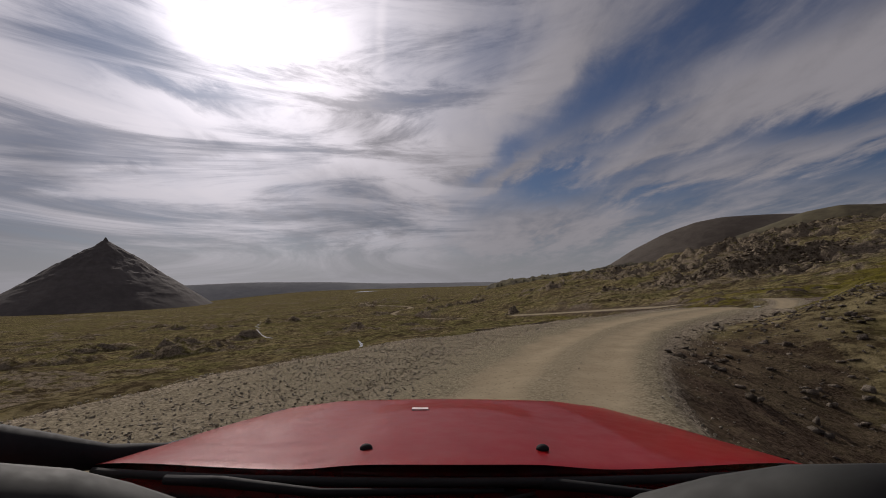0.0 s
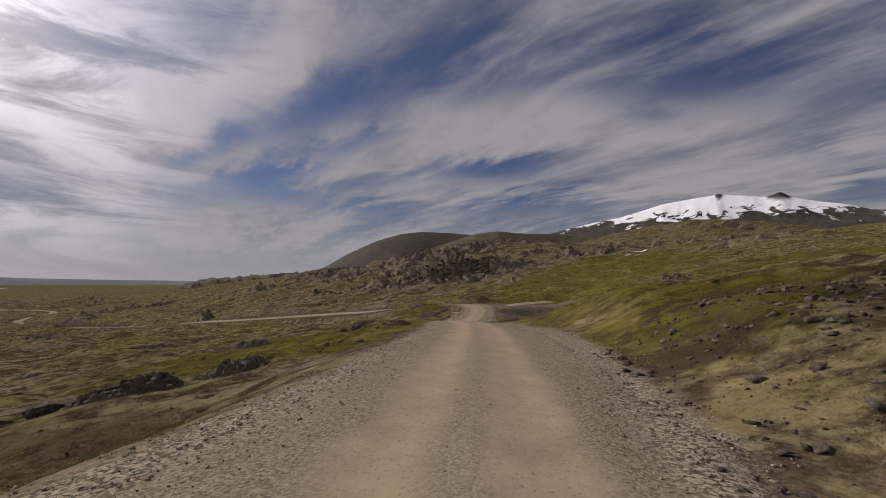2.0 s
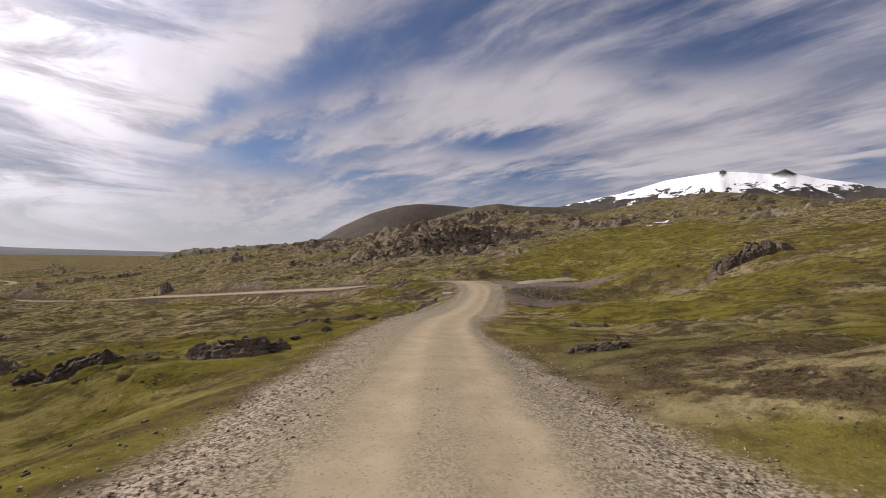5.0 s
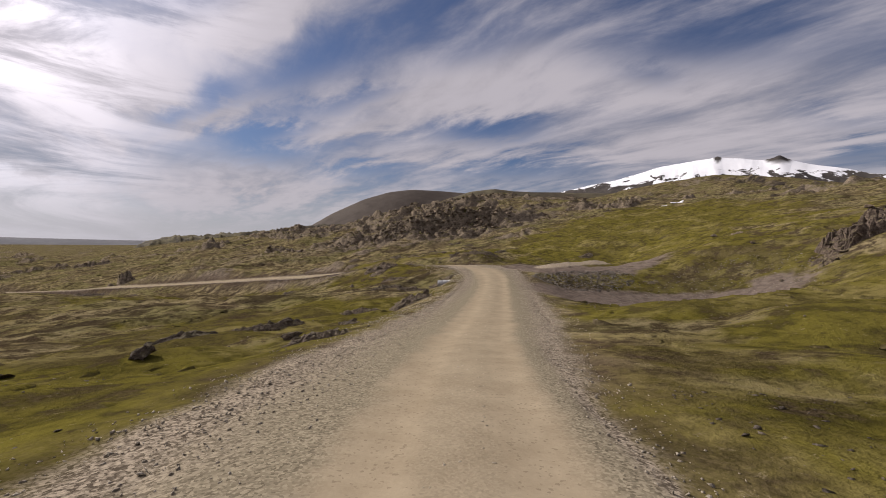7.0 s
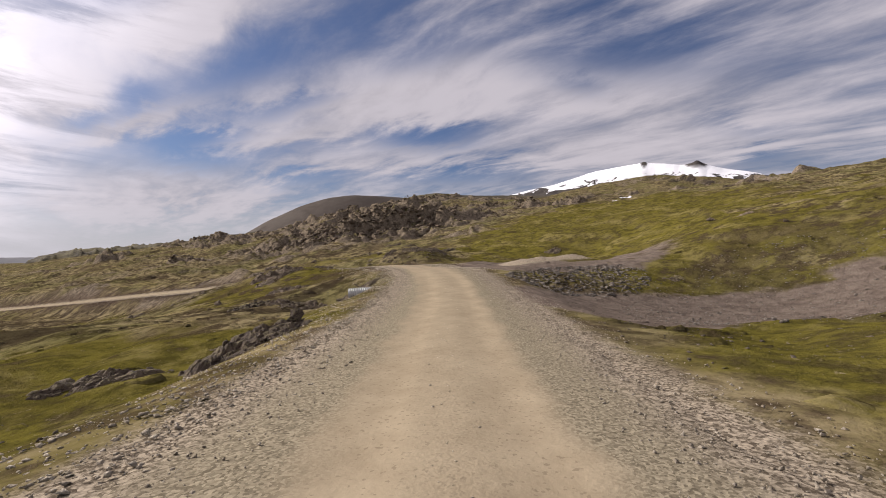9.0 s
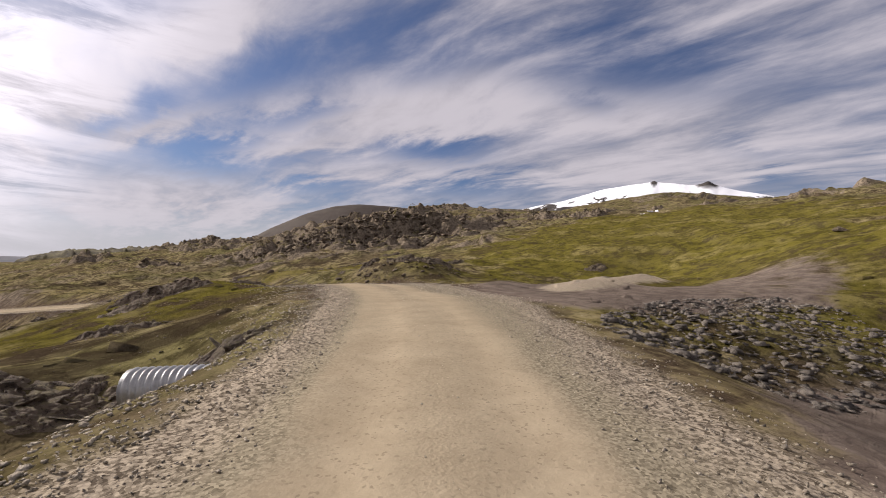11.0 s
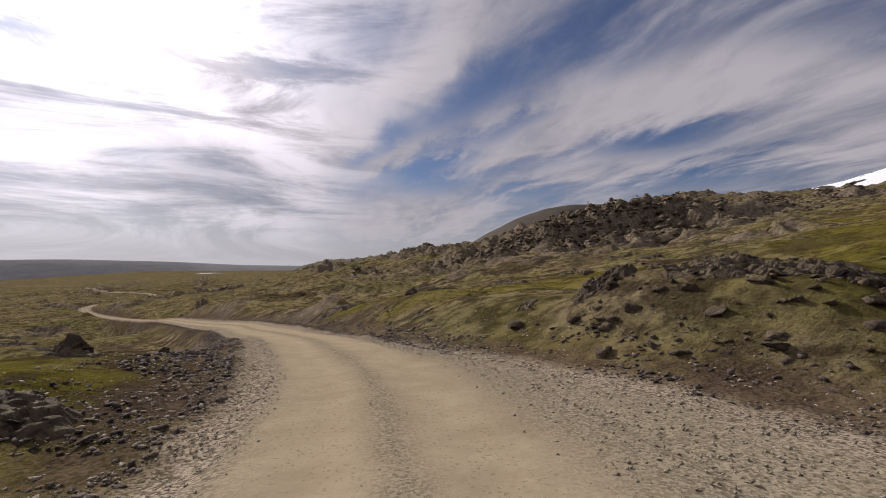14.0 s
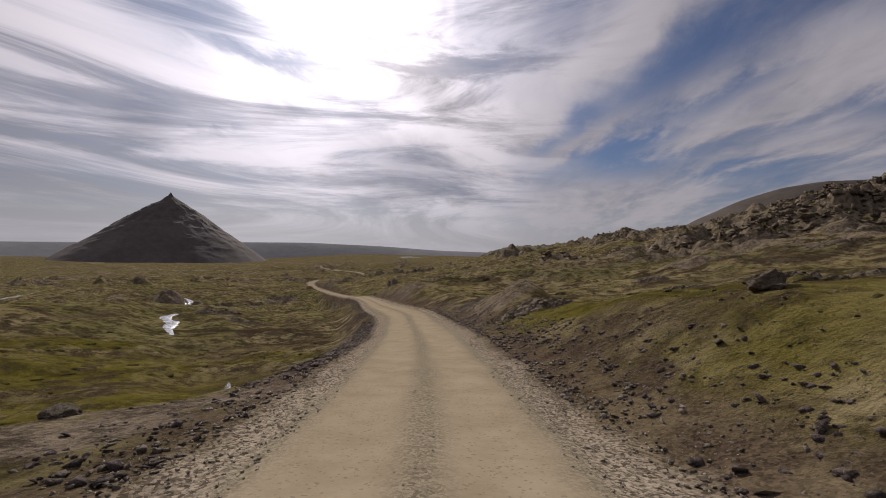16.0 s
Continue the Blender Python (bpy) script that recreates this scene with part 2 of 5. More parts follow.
def smooth_line(points, n=10):
    """Catmull-Rom through the points."""
    p = [np.array(q, float) for q in points]
    p = [2 * p[0] - p[1], *p, 2 * p[-1] - p[-2]]
    out = []
    for a, b, c, d in zip(p, p[1:], p[2:], p[3:]):
        for k in range(n):
            t = k / n
            out.append(0.5 * (2 * b + (c - a) * t + (2 * a - 5 * b + 4 * c - d) * t * t + (3 * b - a - 3 * c + d) * t ** 3))
    out.append(p[-2])
    return np.array(out)


ROAD_LINE, SIDE_LINE = smooth_line(ROAD), smooth_line(SIDE)


def nearest(line, x, y):
    """Distance to a line (right of it positive) and the line's height there."""
    best = np.full(x.shape, 1e9)
    sign, height = np.zeros(x.shape), np.zeros(x.shape)
    for a, b in zip(line, line[1:]):
        d = b - a
        t = np.clip(((x - a[0]) * d[0] + (y - a[1]) * d[1]) / (d[0] ** 2 + d[1] ** 2), 0, 1)
        ex, ey = x - a[0] - t * d[0], y - a[1] - t * d[1]
        q = ex * ex + ey * ey
        m = q < best
        best = np.where(m, q, best)
        sign = np.where(m, np.where(ex * d[1] - ey * d[0] >= 0, 1.0, -1.0), sign)
        height = np.where(m, a[2] + t * d[2], height)
    return np.sqrt(best) * sign, height


def soft(v, w):
    return w * np.log1p(np.exp(np.clip(v / w, -40, 40)))


def lava_mask(x, y):
    """Where bare lava breaks through the moss, 0 to 1."""
    hill = np.exp(-(((x - 235) / 105) ** 2 + ((y - 285) / 85) ** 2) ** 1.5)
    front = np.exp(-(((x - 150) / 60) ** 2 + ((y - 205) / 42) ** 2) ** 2)
    lobe = np.exp(-(((x - 252) / 62) ** 2 + ((y - 208) / 30) ** 2) ** 2)
    left = np.exp(-(((x - 95) / 60) ** 2 + ((y - 290) / 110) ** 2) ** 2) * 0.55
    patches = step(0.60, 0.74, fbm(x, y, 22, 3, 40)) * 0.8 * step(0.62, 0.35, lush_mask(x, y)) * step(6, 22, np.hypot(x - 40, (y - 32) * 1.4) - 14)
    pockets = 0.22 + 0.78 * step(0.42, 0.52, fbm(x, y, 38, 4, 83))
    return np.clip(np.maximum(np.maximum.reduce([hill, front, lobe]) * pockets, np.maximum(left * pockets, patches)), 0, 1)


def wash_mask(x, y):
    """Bare grey gravel of the stream bed beside the bend."""
    u, v = (x - 77) * 0.83 - (y - 71.5) * 0.56, (x - 77) * 0.56 + (y - 71.5) * 0.83
    a = np.exp(-((u / 13) ** 2 + (v / 5.5) ** 2) ** 2)
    b = np.exp(-(((x - 67) / 7) ** 2 + ((y - 74) / 5) ** 2) ** 2)
    c = np.exp(-(((x - 90) / 14) ** 2 + ((y - 84) / 5) ** 2) ** 2) * 0.6
    flat = np.exp(-(((x - 80) / 9) ** 2 + ((y - 89) / 7) ** 2) ** 2)
    return np.clip(np.maximum(np.maximum.reduce([a, b, c]) * step(0.2, 0.5, fbm(x, y, 5, 3, 77) + 0.15), flat), 0, 1)


# broad shape of the land: coefficients of a smooth surface, and mounds and hollows (x, y, half-widths, height)
BASE = (-8.15, 7.05, -7.9, 3.13, 1.7, 4.24, 2.45, -0.5, -0.75, -0.57, -0.08, 0.07)
LONG_SWELLS = [(262, 312, 85, 75, 16.0), (150, 208, 50, 36, 4.16), (105, 330, 80, 90, 4.6), (20, 60, 28, 26, 2.52), (-20, 255, 80, 60, -9.74),
               (392, 255, 60, 45, -6.0), (560, 260, 160, 120, 29.45), (110, 110, 30, 22, -2.16), (250, 90, 90, 35, 0.6), (-15, 25, 22, 30, 2.8),
               (85, 165, 30, 35, -2.8), (60, 480, 130, 70, 8.0), (38, 175, 30, 30, 1.0), (51, 136, 15, 38, -2.0), (48, 200, 40, 40, -0.4),
               (15, 270, 60, 50, -3.2), (-35, 350, 90, 60, -7.28), (-35, 450, 110, 60, -10.7)]
LOW_SWELLS = [(48, 74, 16, 14, -0.5), (80, 70, 17, 13, -5.4), (30, 20, 25, 22, 5.24), (99, 92, 17, 13, -3.0), (102, 98, 18, 14, -1.3),
              (54, 112, 12, 14, -0.7), (66.5, 108.0, 7, 7, 1.0), (6.0, 32.0, 6.5, 5.5, 1.05), (12.0, 42.5, 5, 5, 0.45), (23.4, 51.8, 4, 4, 0.95), (13.5, 12.5, 6, 7, 1.1), (60.6, 88.8, 3.4, 3.4, -1.6)]
MOUNDS = LONG_SWELLS + LOW_SWELLS


def land(x, y):
    """The lie of the land without road, rocks and hummocks."""
    X, Y = 2.2 * np.tanh(x / 220), 2.6 * np.tanh((y - 50) / 260)
    u = 0.92 * x + 0.39 * y
    terms = (1, X, Y, X * X, X * Y, Y * Y, X ** 3, X * X * Y, X * Y * Y, Y ** 3, soft(u - 122, 8), soft(u - 170, 20))
    z = sum(k * t for k, t in zip(BASE, terms))
    for cx, cy, sx, sy, h in MOUNDS:
        z = z + h * np.exp(-(((x - cx) / sx) ** 2 + ((y - cy) / sy) ** 2))
    # the blocky lava front and the low outcrop at the bend
    z = z + 3.8 * np.exp(-(((x - 146) / 34) ** 2 + ((y - 198 + 0.25 * (x - 146)) / 17) ** 2) ** 3)
    z = z + 1.2 * np.exp(-(((x - 84) / 5) ** 2 + ((y - 107) / 4) ** 2) ** 2)
    return z


def lush_mask(x, y):
    """Where the moss and grass grow green, 0 to 1."""
    a = np.exp(-(((x - 165 - 0.9 * (y - 130)) / 60) ** 2 + ((y - 110) / 45) ** 2) ** 2)
    b = np.exp(-(((x - 24) / 24) ** 2 + ((y - 55) / 27) ** 2) ** 2) * 0.8
    c = np.exp(-(((x - 40) / 25) ** 2 + ((y - 32) / 14) ** 2) ** 2) * 0.9
    d = np.exp(-(((x - 70) / 22) ** 2 + ((y - 56) / 9) ** 2) ** 2) * 0.9
    e = np.exp(-(((x - 48) / 22) ** 2 + ((y - 132) / 26) ** 2) ** 2) * 0.60
    f = np.exp(-(((x - 47) / 16) ** 2 + ((y - 78) / 13) ** 2) ** 2) * 0.75
    g = np.exp(-(((x - 62) / 11) ** 2 + ((y - 63) / 7) ** 2) ** 2) * 1.1
    dry = 0.10 * np.exp(-(((x + 25) / 42) ** 2 + ((y - 60) / 75) ** 2) ** 2) + 0.06 * np.exp(-(((x - 10) / 50) ** 2 + ((y - 200) / 60) ** 2) ** 2)
    j = np.exp(-(((x - 65) / 9) ** 2 + ((y - 105) / 11) ** 2) ** 2) * 0.5
    k = np.exp(-(((x - 92) / 22) ** 2 + ((y - 128) / 16) ** 2) ** 2) * 0.66
    m = np.exp(-(((x - 85) / 5) ** 2 + ((y - 122.5) / 5) ** 2) ** 2) * 0.95
    n = np.exp(-(((x - 22) / 8) ** 2 + ((y - 23.5) / 7) ** 2) ** 2) * 0.62
    i = np.exp(-(((x - 57) / 15) ** 2 + ((y - 52) / 8) ** 2) ** 2) * 1.0
    h = np.exp(-(((x - 115) / 75) ** 2 + ((y - 45) / 48) ** 2) ** 2) * 0.55
    return np.clip(np.maximum.reduce([a, b, c, d, e, f, g, h, i, j, k, m, n]) * 0.75 + 0.20 - dry - 0.25 * np.exp(-(((x - 37) / 10) ** 2 + ((y - 41) / 5) ** 2) ** 2), 0, 1)


def ground(x, y, rough=True):
    """Height of the ground, and its masks: signed distance to the road, lava, wash."""
    z = land(x, y)
    far = np.hypot(x - 40, y - 60)
    plain = -34 - 6 * step(900, 3000, far) - 58 * step(700, 2600, far) * step(-0.25, -0.60, x / np.maximum(y, 1)) * (y > 0)
    z = z + (np.minimum(z, plain) - z) * step(480, 680, y) * step(0.52, 0.36, x / np.maximum(y, 1))
    z = z + (plain - z) * step(700, 1500, far) * np.where(x > 0, step(-200, 300, y - 1.4 * x), 1.0)
    lava, wash = lava_mask(x, y), wash_mask(x, y)
    d, zr = nearest(ROAD_LINE, x, y)
    ds, zs = nearest(SIDE_LINE, x, y)
    wide = 4.6 * np.exp(-((y - 3) / 13) ** 2) * (d < 0) + 0.9 * np.exp(-(((x - 74) / 9) ** 2 + ((y - 86) / 9) ** 2)) * (d > 0)
    wide = wide - 0.75 - 0.35 * step(93, 102, y)
    wide = wide + 0.3 * step(136, 152, y) * step(330, 270, y) * (d < 0) + 2.9 * np.exp(-((y - 100) / 9) ** 2) * (d > 0) + 0.9 * np.exp(-((y - 62) / 14) ** 2) + 1.0 * np.exp(-((y - 28) / 10) ** 2) * (d > 0) - 1.7 * np.exp(-((y - 53) / 10) ** 2) * (d > 0) - 1.3 * np.exp(-((y - 4) / 10) ** 2) * (d > 0)
    d = np.sign(d) * np.where(abs(d) < 1.3, abs(d), np.maximum(np.minimum(abs(d), 2.3), abs(d) - wide * step(1.3, 1.9, abs(d))))
    near = step(3.2, 9.0, abs(d))
    if rough:
        near_field = step(2600, 1200, far)
        creek = np.minimum.reduce([abs(nearest(np.array([(*q, 0.0) for q in line]), x, y)[0]) for line in STREAMS])
        near = near * (0.15 + 0.85 * step(1.5, 9.0, creek))
        tuft = 0.5 - fbm(x, y, 5.0, 3, 11, True)
        swell = fbm(x, y, 14, 3, 21) - 0.5
        roll_ = fbm(x, y, 60, 3, 31) - 0.5
        crag = fbm(x, y, 11, 5, 51, True)
        crag2 = fbm(x, y, 34, 4, 61, True)
        grown = step(40, 200, far)
        z = z + near * near_field * (1 - 0.8 * wash) * (0.85 * tuft + (1.0 + 1.1 * step(14, 40, abs(d))) * swell + (0.8 + 2.6 * grown) * roll_)
        rugged = np.clip(lava + 0.25 * step(110, 170, y) * step(420, 300, y) * step(20, 60, x), 0, 1)
        knobs = step(0.50, 0.60, fbm(x, y, 19, 5, 71)) * (0.35 + 1.9 * grown) + step(0.50, 0.58, fbm(x, y, 7, 4, 72)) * (0.30 + 0.55 * grown)
        z = z + near * near_field * rugged * (knobs - 0.8 * grown)
        z = z + near * lava * near_field * ((1.0 + 2.2 * grown) * (crag - 0.5) + 3.2 * grown * (crag2 - 0.55))
        broken = step(0.25, 0.7, lava) * step(90, 170, far) * near_field * step(0.30, 0.52, fbm(x, y, 40, 3, 81))
        z = z + broken * (3.4 * (cells(x, y, 13.0, 82) - 0.5) + 2.4 * (cells(x, y, 5.5, 85) - 0.5) + 1.3 * (cells(x, y, 2.6, 88) - 0.5))
    z = z - (0.9 * step(6.0, 1.0, creek) if rough else 0.0)
    z = z - (1.7 + 2.2 * step(128, 160, y)) * step(2.6, 5.5, -d) * step(45, 14, -d) * step(112, 130, y) * step(330, 270, y)
    bed = zr - 0.02 * np.clip(abs(d), 0, 4) ** 1.5
    bed = bed + 0.10 * np.clip(d, -3.5, 3.5) * step(124, 138, y) * step(260, 225, y)
    rut = 0.035 * (np.exp(-((abs(d) - 0.75) / 0.33) ** 2)) * 1.0
    bed = bed - rut + 0.02 * (fbm(x, y, 1.6, 3, 91) - 0.5)
    shoulder = 0.22 * (fbm(x, y, 1.1, 3, 95) - 0.5) * step(1.9, 3.2, abs(d))
    w = step(3.0, 7.5, abs(d))
    z = (bed + shoulder) * (1 - w) + z * w
    ws = step(1.8, 5.0, abs(ds))
    zs = zs + (0.15 + 0.75 * fbm(x, y, 3.5, 3, 99)) * np.exp(-(ds / 1.5) ** 2) * step(80, 84, x)
    z = z * ws + (zs + 0.05 * (fbm(x, y, 1.5, 2, 98) - 0.5)) * (1 - ws)
    return z, d, abs(ds) + 4.0 * step(82.5, 77.5, x), lava, wash


def height(x, y):
    a, b = np.array([float(x)]), np.array([float(y)])
    return float(ground(a, b)[0][0])


# ---------------------------------------------------------------- materials
def material(name):
    m = bpy.data.materials.new(name)
    m.use_nodes = True
    n = Nodes(m.node_tree)
    out, bsdf = n.add("ShaderNodeOutputMaterial"), n.add("ShaderNodeBsdfPrincipled")
    n.put(out.inputs[0], bsdf.outputs[0])
    return m, n, bsdf


def bumped(n, bsdf, h, strength, distance):
    b = n.add("ShaderNodeBump")
    b.inputs["Strength"].default_value = strength
    b.inputs["Distance"].default_value = distance
    n.put(b.inputs["Height"], h)
    n.put(bsdf.inputs["Normal"], b.outputs[0])


def coords(n, kind="Object"):
    return n.add("ShaderNodeTexCoord").outputs[kind]


def ground_material():
    m, n, b = material("moss_lava_and_gravel")
    p = coords(n)
    road, side, lava, wash = (n.attr(k) for k in ("road", "side", "lava", "wash"))
    lushness = n.attr("lush")
    big, mid = n.noise(p, 0.045, 4), n.noise(p, 0.22, 5, 0.6)
    small, grain = n.noise(p, 1.3, 7, 0.68), n.noise(p, 8.0, 5, 0.7)
    clump = n.noise(p, 0.55, 6, 0.66)
    tone = n.math("ADD", n.math("MULTIPLY", small, 0.5), n.math("MULTIPLY", clump, 0.5))
    green = n.mix(n.ramp(tone, 0.42, 0.58), (0.066, 0.057, 0.014), (0.138, 0.119, 0.024))
    straw = n.mix(n.ramp(tone, 0.42, 0.58), (0.066, 0.051, 0.025), (0.275, 0.226, 0.122))
    brown = n.mix(n.ramp(grain, 0.3, 0.7), (0.032, 0.023, 0.014), (0.105, 0.078, 0.046))
    lush = n.math("ADD", n.math("ADD", n.math("MULTIPLY", big, 0.5), n.math("MULTIPLY", mid, 0.5)), n.math("MULTIPLY", n.math("SUBTRACT", lushness, 0.5), 0.40))
    plants = n.mix(n.ramp(lush, 0.45, 0.55), straw, green)
    gaps = n.math("ADD", n.math("MULTIPLY", mid, 0.30), n.math("ADD", n.math("MULTIPLY", clump, 0.40), n.math("MULTIPLY", small, 0.30)))
    plants = n.mix(n.math("MULTIPLY", n.ramp(gaps, n.math("ADD", 0.49, n.math("MULTIPLY", lava, 0.03)), 0.43), n.ramp(lushness, 0.55, 0.9, 1.0, 0.35)), plants, brown)
    bog = n.noise(n.vmath("MULTIPLY", p, (1, 1, 1)), 0.10, 6, 0.68, 0.4)
    plants = n.mix(n.math("MULTIPLY", n.ramp(bog, 0.48, 0.58, 0.0, 0.72), n.ramp(lushness, 0.95, 0.4, 0.25, 1.0)), plants, brown)
    plants = n.mix(n.ramp(lushness, 0.20, 0.0, 0.0, 0.55), plants, brown)
    ochre = n.noise(p, 0.16, 5, 0.66, 0.3)
    plants = n.mix(n.math("MULTIPLY", n.ramp(ochre, 0.52, 0.62, 0.0, 0.65), n.ramp(tone, 0.40, 0.56)), plants, (0.215, 0.178, 0.068))
    plants = n.mix(n.ramp(n.noise(p, 4.5, 7, 0.78), 0.52, 0.64, 0.0, 0.50), plants, (0.045, 0.034, 0.016))
    plants = n.mix(n.ramp(n.noise(p, 3.1, 6, 0.78, 0.3), 0.60, 0.70, 0.0, 0.60), plants, (0.330, 0.270, 0.170))
    # the dry flats: grey-green moss mats and dark peat between the straw
    dry = n.ramp(lushness, 0.70, 0.30)
    mat_ = n.noise(p, 0.065, 7, 0.66, 0.5)
    plants = n.mix(n.math("MULTIPLY", n.ramp(mat_, 0.47, 0.55, 0.0, 0.75), dry), plants, n.mix(n.ramp(tone, 0.42, 0.58), (0.060, 0.052, 0.020), (0.178, 0.160, 0.066)))
    peat = n.noise(n.vmath("MULTIPLY", p, (0.6, 1.3, 1)), 0.12, 8, 0.70, 0.8)
    plants = n.mix(n.math("MULTIPLY", n.ramp(peat, 0.53, 0.60, 0.0, 0.80), dry), plants, (0.045, 0.033, 0.021))
    stone = n.mix(n.ramp(n.math("ADD", n.math("MULTIPLY", grain, 0.5), n.math("MULTIPLY", small, 0.5)), 0.38, 0.64), (0.062, 0.049, 0.036), (0.300, 0.245, 0.178))
    nz = n.xyz(n.add("ShaderNodeNewGeometry").outputs["Normal"])[2]
    steep = n.ramp(nz, 0.95, 0.80)
    bare = n.math("MULTIPLY", n.ramp(lava, 0.15, 0.6), n.ramp(n.math("ADD", n.math("MULTIPLY", mid, 0.5), n.math("MULTIPLY", clump, 0.5)), 0.46, 0.54), clamp=True)
    bare = n.math("MAXIMUM", bare, n.math("MULTIPLY", steep, n.ramp(lava, 0.0, 0.5, 0.2, 1.0)))
    col = n.mix(bare, plants, stone)
    silt = n.mix(n.ramp(small, 0.3, 0.7), (0.118, 0.092, 0.074), (0.215, 0.174, 0.140))
    col = n.mix(n.ramp(n.math("ADD", wash, n.math("MULTIPLY", n.math("SUBTRACT", clump, 0.5), 0.9)), 0.34, 0.58), col, silt)
    # gravel of the road and its shoulders
    dist = n.math("ABSOLUTE", road)
    wob = n.math("MULTIPLY", n.math("SUBTRACT", n.noise(p, 0.6, 5, 0.65), 0.5), 1.3)
    pw = n.vmath("ADD", p, n.vmath("MULTIPLY", n.noise(p, 9.0, 3, 0.6, color=True), (0.05, 0.05, 0.05)))
    pebble = n.xyz(n.voronoi(pw, 36.0, "Color"))[0]
    flake = n.xyz(n.voronoi(pw, 24.0, "Color"))[1]
    dust = n.mix(n.ramp(small, 0.25, 0.75), (0.275, 0.222, 0.148), (0.365, 0.302, 0.206))
    dust = n.mix(n.ramp(pebble, 0.90, 0.97, 0.0, 0.55), dust, (0.16, 0.125, 0.085))
    loose = n.mix(pebble, (0.125, 0.105, 0.072), (0.312, 0.270, 0.188))
    wheel = n.math("MULTIPLY", n.ramp(n.math("ADD", dist, n.math("MULTIPLY", wob, 0.45)), -0.05, 0.50), n.ramp(n.math("ADD", dist, n.math("MULTIPLY", wob, 0.8)), n.ramp(n.xyz(p)[1], 76.0, 88.0, 1.45, 2.3), 0.90))
    lane = n.mix(n.math("MAXIMUM", n.math("MULTIPLY", wheel, 0.95), n.math("MULTIPLY", n.ramp(dist, 0.75, 0.35), n.math("MINIMUM", n.ramp(n.xyz(p)[1], 102.0, 86.0, 0.10, 0.80), n.ramp(n.xyz(p)[1], 30.0, 66.0, 0.35, 0.80)))), loose, dust)
    rim = n.mix(n.ramp(n.math("ADD", n.math("MULTIPLY", pebble, 0.35), n.math("MULTIPLY", flake, 0.65)), 0.15, 0.80), (0.085, 0.068, 0.050), (0.380, 0.322, 0.240))
    rim = n.mix(n.ramp(n.voronoi(pw, 24.0), 0.40, 0.70, 0.0, 0.30), rim, (0.070, 0.054, 0.038))
    lane = n.mix(n.ramp(n.math("ADD", dist, wob), 1.9, 3.0), lane, rim)
    soil = n.mix(n.ramp(n.math("ADD", n.math("MULTIPLY", flake, 0.35), n.math("ADD", n.math("MULTIPLY", grain, 0.35), n.math("MULTIPLY", small, 0.30))), 0.25, 0.75), (0.026, 0.018, 0.014), (0.120, 0.086, 0.064))
    along = n.xyz(p)[1]
    broken = n.math("MAXIMUM", n.ramp(along, 84.0, 96.0, 0.30, 0.72), n.ramp(along, 19.0, 9.0, 0.0, 0.8))
    banked = n.math("MAXIMUM", n.ramp(along, 94.0, 104.0, 0.0, 0.3), n.ramp(along, 20.0, 10.0, 0.0, 2.4))
    verge = n.ramp(n.math("ADD", n.math("SUBTRACT", dist, banked), n.math("MULTIPLY", wob, 3.2)), 5.4, 3.7)
    col = n.mix(n.math("MULTIPLY", verge, broken), col, soil)
    col = n.mix(n.ramp(n.math("ADD", dist, wob), 3.9, 3.1), col, lane)
    track = n.mix(pebble, (0.230, 0.185, 0.130), (0.440, 0.375, 0.280))
    col = n.mix(n.ramp(n.math("ADD", side, n.math("MULTIPLY", wob, 2.2)), 2.3, 1.3), col, track)
    n.put(b.inputs["Base Color"], col)
    b.inputs["Roughness"].default_value = 0.95
    b.inputs["Specular IOR Level"].default_value = 0.0
    off = n.ramp(dist, 3.4, 6.5, 0.08, 1.0)
    h = n.math("MULTIPLY", off, n.math("ADD", n.math("MULTIPLY", small, 0.65), n.math("MULTIPLY", grain, 0.42)))
    h = n.math("ADD", h, n.math("MULTIPLY", n.math("MULTIPLY", n.math("ADD", n.voronoi(pw, 14.0), n.voronoi(pw, 31.0)), n.math("SUBTRACT", 1.0, wheel)), -0.010))
    h = n.math("MULTIPLY", h, n.ramp(lushness, 0.5, 0.9, 1.0, 0.6))
    bumped(n, b, h, 1.0, 0.36)
    return m


